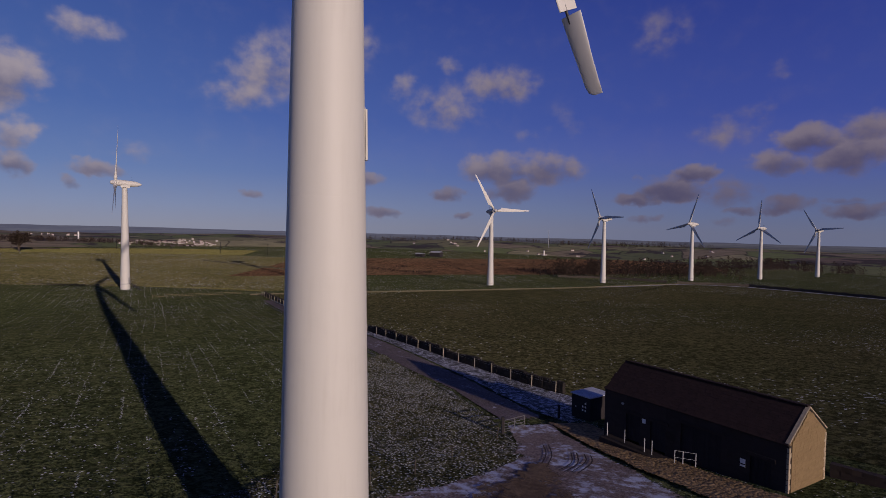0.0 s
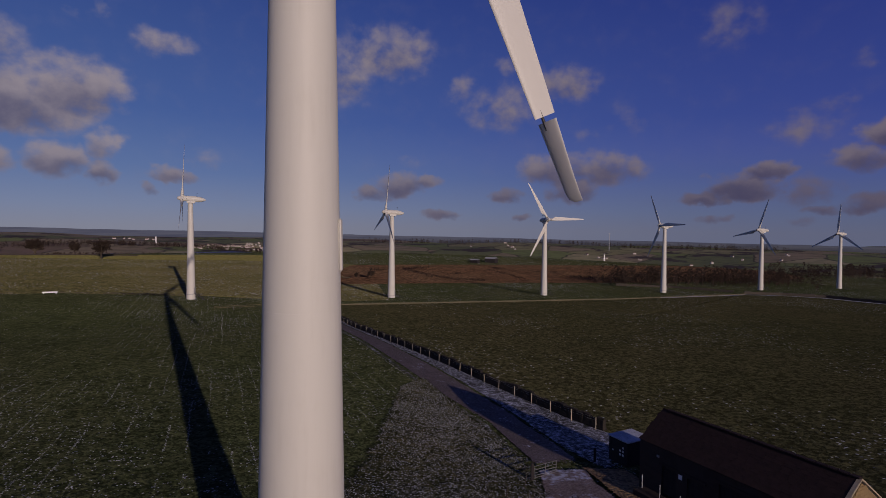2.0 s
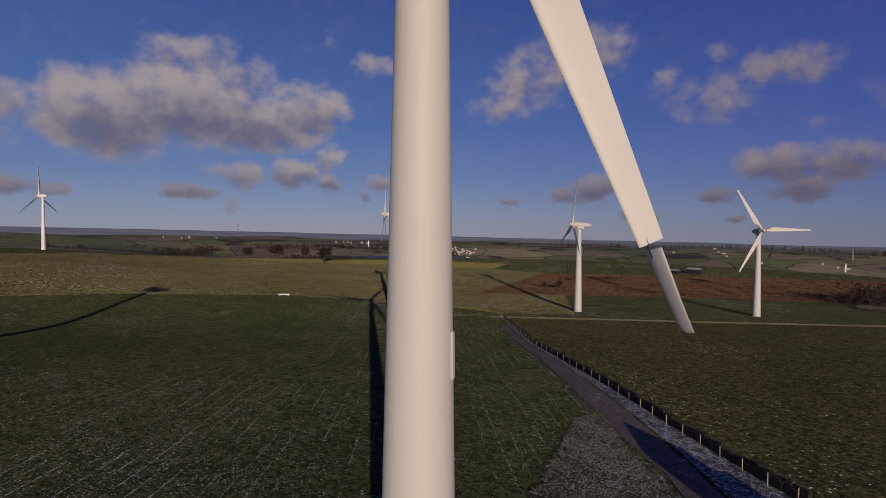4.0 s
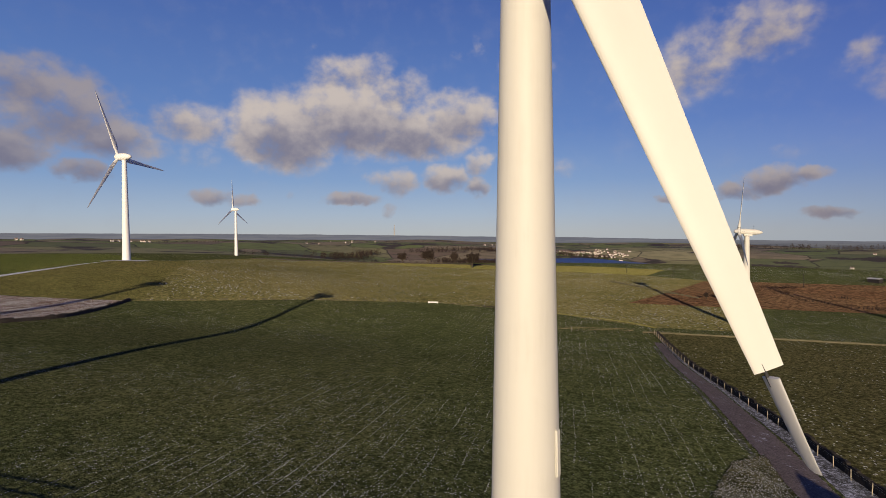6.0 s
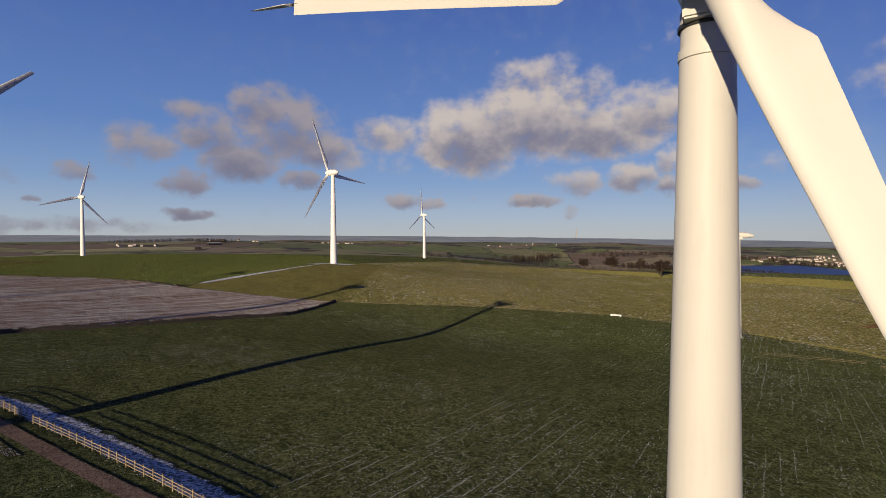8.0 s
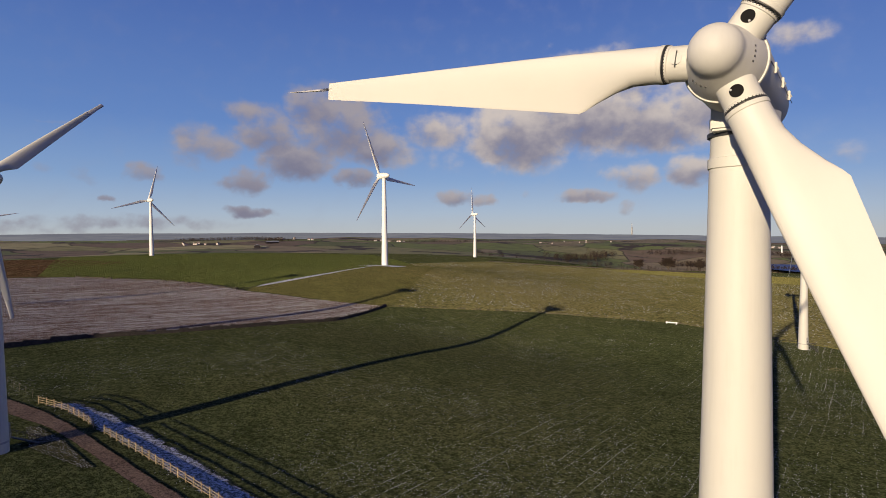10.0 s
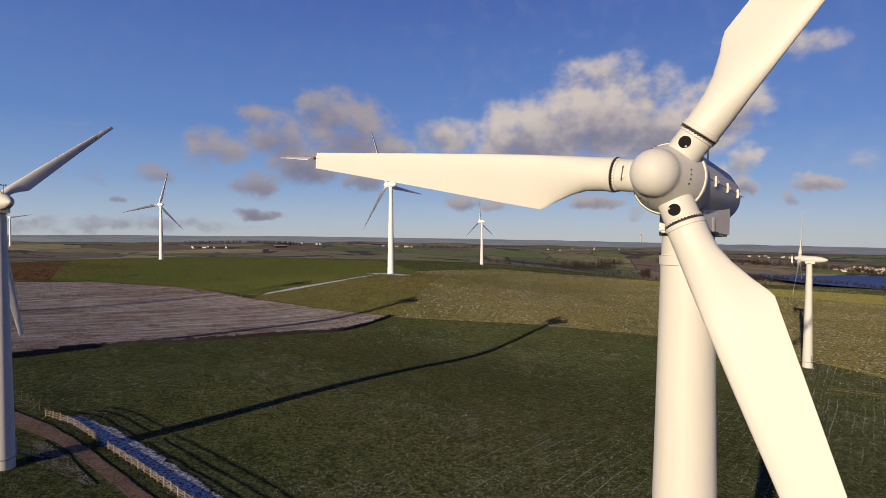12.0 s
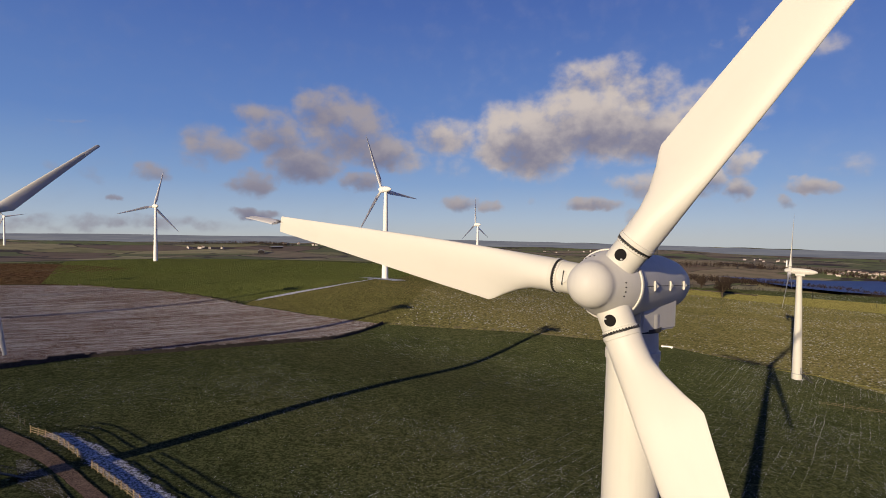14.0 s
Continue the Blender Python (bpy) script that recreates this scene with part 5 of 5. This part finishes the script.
def bare_tree(seed, height=11.0, spread=1.0):
    """Meshes of a leafless tree: trunk with limbs, and a rounded crown of fine twigs."""
    rng = random.Random(seed)
    wood, crown = bmesh.new(), []
    mid, wide, tall = 0.52 * height, 0.62 * height * spread, 0.48 * height

    def shell(f):
        """A place in the crown, at the share f of the way from its middle to its outline."""
        d = Vector((rng.gauss(0, 1), rng.gauss(0, 1), rng.gauss(0.0, 0.8))).normalized()
        swell = 0.86 + 0.28 * noise.noise(d * 1.7 + Vector((seed, 0, 0)))
        return Vector((wide * d.x, wide * d.y, tall * d.z)) * f * swell + Vector((0, 0, mid))

    def limb(a, b, r0, r1, sides):
        q = (b - a).to_track_quat("Z", "Y").to_matrix()
        lo, hi = ([wood.verts.new(c + q @ Vector((r * math.cos(2 * math.pi * i / sides), r * math.sin(2 * math.pi * i / sides), 0))) for i in range(sides)] for c, r in ((a, r0), (b, r1)))
        for i in range(sides):
            wood.faces.new((lo[i], lo[(i + 1) % sides], hi[(i + 1) % sides], hi[i]))

    fork = Vector((rng.gauss(0, 0.1), rng.gauss(0, 0.1), 0.16 * height))
    limb(Vector((0, 0, -0.4)), fork, 0.04 * height, 0.03 * height, 8)
    for _ in range(11):
        elbow = fork.lerp(shell(0.55), 0.8)
        limb(fork, elbow, 0.018 * height, 0.011 * height, 5)
        for _ in range(5):
            end = elbow.lerp(shell(1.0), rng.uniform(0.45, 0.8))
            limb(elbow, end, 0.008 * height, 0.003 * height, 4)
            for _ in range(34):
                a = elbow.lerp(end, rng.uniform(0.25, 1.0))
                tip = a.lerp(shell(1.0), rng.uniform(0.12, 0.42))
                side = (tip - a).cross(Vector((rng.gauss(0, 1), rng.gauss(0, 1), rng.gauss(0, 1)))).normalized() * 0.0085 * height
                crown.append((a - side, a + side, tip))
    verts = [v for t in crown for v in t]
    tw = mesh_of("crown", verts, [(3 * i, 3 * i + 1, 3 * i + 2) for i in range(len(crown))], TWIG)
    return from_bm("trunk", wood, BARK), tw


TREES = [bare_tree(s, 11.0, sp) for s, sp in ((1, 1.0), (2, 1.15), (3, 0.9))]


def tree(x, y, size, kind, turn, label="bare winter tree with a rounded crown of fine twigs"):
    top = tagged(new("tree"), label, "tree", "field trees")
    top.location, top.scale, top.rotation_euler.z = (x, y, gz(x, y)), (size / 11,) * 3, radians(turn)
    put("trunk", TREES[kind][0], top)
    put("crown", TREES[kind][1], top)


for i, (x, y, s) in enumerate([(-330, 368, 14), (-306, 376, 17), (-300, 410, 14), (-240, 352, 18), (-43, 286, 6), (-50, 281, 4.5)]):
    tree(x, y, s, i % 3, 70 * i)


def wood(name, centre_line, width, count, height, seed, label):
    """A far belt of leafless trees, one body."""
    rng = random.Random(seed)
    line = line_points(centre_line, 1.0)
    verts, faces = [], []
    for _ in range(count):
        c = line[rng.randrange(len(line))]
        x, y = c[0] + rng.gauss(0, width / 2.5), c[1] + rng.gauss(0, width / 2.5)
        h, z = height * rng.uniform(0.6, 1.15), gz(x, y)
        for i in range(46):
            a, f = rng.uniform(0, 2 * math.pi), rng.uniform(0.12, 1.0)
            r = h * 0.38 * math.sin(math.pi * min(1, f * 0.9 + 0.1)) * rng.uniform(0.2, 1)
            px, py, pz = x + r * math.cos(a), y + r * math.sin(a), z + h * f
            l, t = h * rng.uniform(0.06, 0.15), rng.uniform(0, 2 * math.pi)
            k0 = len(verts)
            verts += [(px, py, pz), (px + l * math.cos(t), py + l * math.sin(t), pz + l * rng.uniform(0.2, 1.0)), (px + 0.35 * l * math.cos(t + 1.8), py + 0.35 * l * math.sin(t + 1.8), pz + l * 0.5)]
            faces.append((k0, k0 + 1, k0 + 2))
        k0 = len(verts)
        verts += [(x - 0.25, y, z - 0.5), (x + 0.25, y, z - 0.5), (x, y + 0.1, z + h * 0.7)]
        faces.append((k0, k0 + 1, k0 + 2))
    tagged(new(name, mesh_of(name, verts, faces, TWIG)), label, "wood", kind="stuff")


wood("far_wood", [(95, 305), (140, 318), (190, 333), (235, 352)], 22, 240, 9, 1, "dark bare winter wood behind the turbines")
wood("far_wood", [(250, 400), (330, 425), (420, 450)], 26, 160, 9, 2, "dark bare winter wood on the far slope")
wood("shore_wood", [(-700, 905), (-560, 920), (-420, 905), (-330, 850), (-250, 800)], 26, 1000, 9, 3, "bare trees along the reservoir")
wood("shore_wood", [(-860, 1010), (-760, 1140), (-600, 1190), (-420, 1170)], 34, 600, 9, 4, "bare trees on the far shore of the reservoir")
wood("valley_wood", [(-230, 900), (-60, 980), (120, 960), (330, 900), (520, 820)], 60, 520, 12, 5, "bare winter woods along the valley")
wood("valley_wood", [(-900, 900), (-800, 760), (-760, 640)], 30, 200, 11, 6, "bare winter trees in a side valley")
wood("ridge_wood", [(-1450, 60), (-1300, 180), (-1150, 240)], 26, 420, 7, 7, "dark belt of trees on the far ridge")
wood("ridge_wood", [(-1900, 700), (-1650, 860), (-1500, 1050)], 40, 420, 9, 8, "dark belt of trees on the far ridge")
wood("ridge_wood", [(-300, 1900), (100, 1950), (500, 1800), (900, 1500)], 60, 420, 15, 9, "dark woods far across the valley")
wood("hedge_trees", [(-700, 420), (-560, 470), (-420, 520), (-300, 560)], 10, 200, 5.5, 10, "line of small bare trees below the crest")

wood("scrub", [(-26, 362), (-20, 368)], 5, 26, 1.5, 21, "low dark gorse on the moor grass")
wood("scrub", [(-12, 310), (2, 300), (12, 292)], 2.2, 40, 1.3, 22, "dark line of low heather on the moor grass")
wood("scrub", [(10, 294), (22, 294)], 4, 40, 1.5, 23, "low dark gorse on the moor grass")
wood("scrub", [(0, 334), (9, 333)], 3, 26, 1.3, 24, "low dark gorse on the moor grass")
wood("scrub", [(28, 370), (38, 345), (47, 302)], 2.2, 60, 1.3, 25, "dark line of low heather on the moor grass")
wood("scrub", [(60, 366), (74, 366)], 4, 34, 1.6, 26, "low dark gorse on the moor grass")
wood("scrub", [(82, 338), (112, 335)], 6, 90, 1.7, 27, "low dark gorse below the wood")
wood("scrub", [(-50, 342), (-44, 338)], 4, 26, 1.8, 28, "low dark gorse on the moor grass")

HOUSEWALL = stone("house_wall", (0.26, 0.23, 0.20), (0.62, 0.57, 0.52), 0.4, 0.1)
HOUSEROOF = stone("house_roof", (0.13, 0.085, 0.07), (0.25, 0.17, 0.145), 0.4, 0.2)
WINDOWDARK = painted("window_glass", (0.03, 0.035, 0.045), (0.05, 0.05, 0.05), 0.1)


def house_meshes(w, l, h, r):
    walls = boxed((w, l, h + 2), (0, 0, h / 2 - 1))
    bm = bmesh.new()
    v = [bm.verts.new(c) for c in ((-w / 2 - 0.3, -l / 2 - 0.2, h - 0.1), (w / 2 + 0.3, -l / 2 - 0.2, h - 0.1), (0, -l / 2 - 0.2, h + r), (-w / 2 - 0.3, l / 2 + 0.2, h - 0.1), (w / 2 + 0.3, l / 2 + 0.2, h - 0.1), (0, l / 2 + 0.2, h + r))]
    for f in ((0, 2, 1), (3, 4, 5), (0, 3, 5, 2), (1, 2, 5, 4), (0, 1, 4, 3)):
        bm.faces.new([v[i] for i in f])
    win = bmesh.new()
    box(win, (w + 0.06, 1.1, 1.2), (0, 0, 1.5))
    return from_bm("wall", walls, HOUSEWALL), from_bm("roof", bm, HOUSEROOF), from_bm("window", win, WINDOWDARK), from_bm("chimney", boxed((0.8, 0.8, 1.8), (0, l / 2 - 0.6, h + r + 0.1)), HOUSEWALL)


HOUSES = [house_meshes(7, 10, 5, 2.6), house_meshes(6.5, 14, 5, 2.4), house_meshes(8, 9, 5.4, 3)]


def house(x, y, turn, kind, label="small stone house with a brown roof", group="village houses", size=0.7):
    top = tagged(new("house"), label, "house", group)
    top.location, top.rotation_euler.z, top.scale = (x, y, gz(x, y)), radians(turn), (size,) * 3
    wl, rf, wn, ch = HOUSES[kind]
    put("wall", wl, top)
    put("roof", rf, top)
    put("chimney", ch, top)
    for dy in (-2.6, 2.6):
        put("window", wn, top, pose(0, dy, 0))


rng = random.Random(11)
for i in range(90):
    t = rng.random()
    house(-575 + 150 * t + rng.gauss(0, 16), 1225 + 60 * math.sin(3 * t) + rng.gauss(0, 46), rng.choice((20, 110)) + rng.gauss(0, 8), rng.randrange(3), size=0.52)
for x, y, s in [(-1225, 290, 30), (-1240, 520, 25), (-1130, 62, 20), (420, 1355, 60), (140, 1500, 60), (-900, 1500, 60), (-1500, 1350, 60), (700, 1250, 80), (60, 1180, 50)]:
    for _ in range(7):
        house(x + rng.gauss(0, s), y + rng.gauss(0, s), rng.uniform(0, 180), rng.randrange(3), "pale stone farmhouse among far fields", "far farmhouses", 0.55)


def shed(x, y, turn, w, l, h, label):
    top = tagged(new("farm_shed"), label, "shed")
    top.location, top.rotation_euler.z = (x, y, gz(x, y)), radians(turn)
    part("wall", boxed((w, l, h + 1), (0, 0, h / 2 - 0.5)), DARKWOOD, top)
    bm = bmesh.new()
    for s in (-1, 1):
        box(bm, (w * 0.56, l + 0.6, 0.12), (s * w * 0.26, 0, h + w * 0.09), Euler((0, s * radians(18), 0)).to_matrix())
    part("roof", bm, STEEL, top, "pale sheet roof")


shed(34, 437, 60, 6, 9, 3.4, "open farm shed with a pale sheet roof")
shed(20, 430, 55, 4, 7, 2.4, "low farm shed with a pale sheet roof")
shed(-1090, 200, 20, 9, 26, 3.4, "long white farm shed on the far slope")
shed(-960, 150, 80, 10, 22, 4, "white farm shed on the far slope")


def silo(x, y, h, r, label):
    top = tagged(new("water_tower"), label, "tower")
    top.location = (x, y, gz(x, y))
    part("shaft", lathe(bmesh.new(), [(-3, r), (h, r * 0.9)], 20), FARWHITE, top, shade=True)
    part("cap", lathe(bmesh.new(), [(h, r * 1.1), (h + 1.5, r * 1.1), (h + 2.2, r * 0.4)], 20), GREY, top, shade=True)


silo(345, 1240, 15, 1.5, "white round tower with a dark cap beyond the wood")
silo(-712, 1262, 15, 1.8, "white round tower with a dark cap beyond the village")
silo(-1250, -8, 13, 1.4, "white round tower with a dark cap on the far slope")

mast = tagged(new("transmitter_mast"), "slender grey concrete transmitter mast far across the land", "mast")
mast.location = (-2830, 3110, -75)
part("shaft", lathe(bmesh.new(), [(-30, 9), (0, 8.5), (40, 5.5), (125, 4.5)], 24), GREY, mast, shade=True)
part("aerial", lathe(bmesh.new(), [(125, 3.0), (158, 2.2), (162, 0.3)], 12), GREY, mast, shade=True)
part("platform", lathe(bmesh.new(), [(122, 4.4), (124, 6.0), (128, 6.0), (129, 3.5)], 24), GREY, mast, shade=True)
wire_mast = tagged(new("lattice_mast"), "thin lattice radio mast in the valley", "mast")
wire_mast.location = (420, 1470, gz(420, 1470))
bm = bmesh.new()
for a, b in (((-0.9, -0.9), (-0.3, -0.3)), ((0.9, -0.9), (0.3, -0.3)), ((0, 1.0), (0, 0.35))):
    bar(bm, (*a, -1), (*b, 48), 0.25, 5)
part("leg_frame", bm, STEEL, wire_mast)
bm = bmesh.new()
for i in range(16):
    z, r = 3 * i, 1.1 - 0.045 * i
    bar(bm, (-r, -r, z), (r, -r, z + 1.5), 0.12, 4)
    bar(bm, (r, -r, z + 1.5), (0, r, z + 3), 0.12, 4)
part("bracing", bm, STEEL, wire_mast)
part("crossarm", box(bmesh.new(), (7, 0.5, 0.5), (0, 0, 47)), STEEL, wire_mast)


def pole(x, y, h):
    top = tagged(new("telegraph_pole"), "dark wooden telegraph pole with a crossarm", "pole", "telegraph poles")
    top.location = (x, y, gz(x, y))
    part("shaft", lathe(bmesh.new(), [(-1, 0.17), (h, 0.11)], 8), DARKWOOD, top)
    part("crossarm", boxed((1.6, 0.12, 0.12), (0, 0, h - 0.5)), DARKWOOD, top)


for x, y in [(-165, 400), (-128, 394), (-92, 385), (-52, 376), (-15, 372), (-205, 402)]:
    pole(x, y, 8.5)

# the far rim of the land: a glowing sheet with haze painted into its colour
m, n = material("painted_haze")
p = pos(n)
g = n.add("ShaderNodeSeparateXYZ", i0=p)
bands = n.noise(n.add("ShaderNodeMapping", Vector=p, Scale=(0.005, 0.005, 0.14)).outputs[0], 1.0, 9, 0.72)
specks = n.noise(n.add("ShaderNodeMapping", Vector=p, Scale=(0.06, 0.06, 0.7)).outputs[0], 1.0, 3, 0.7)
towns = n.noise(n.add("ShaderNodeMapping", Vector=p, Scale=(0.004, 0.004, 0.05)).outputs[0], 1.0, 3, 0.6)
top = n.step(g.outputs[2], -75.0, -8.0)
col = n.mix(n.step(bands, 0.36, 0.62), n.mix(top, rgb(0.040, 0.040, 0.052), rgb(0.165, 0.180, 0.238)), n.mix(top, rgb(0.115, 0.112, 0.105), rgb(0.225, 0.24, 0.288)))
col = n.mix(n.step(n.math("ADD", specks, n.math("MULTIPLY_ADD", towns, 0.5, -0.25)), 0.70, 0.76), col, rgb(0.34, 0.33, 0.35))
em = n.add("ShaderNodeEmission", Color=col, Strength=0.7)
n.tree.links.new(em.outputs[0], n.add("ShaderNodeOutputMaterial").inputs[0])
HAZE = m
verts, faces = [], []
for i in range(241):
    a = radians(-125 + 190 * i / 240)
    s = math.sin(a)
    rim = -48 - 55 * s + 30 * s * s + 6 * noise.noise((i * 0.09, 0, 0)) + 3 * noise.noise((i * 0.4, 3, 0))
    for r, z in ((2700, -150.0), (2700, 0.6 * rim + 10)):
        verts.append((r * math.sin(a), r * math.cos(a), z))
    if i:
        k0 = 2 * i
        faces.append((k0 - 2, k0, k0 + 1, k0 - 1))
tagged(new("backdrop", mesh_of("backdrop", verts, faces, HAZE)), "glowing backdrop of blue hills with painted haze", "backdrop", kind="structure")
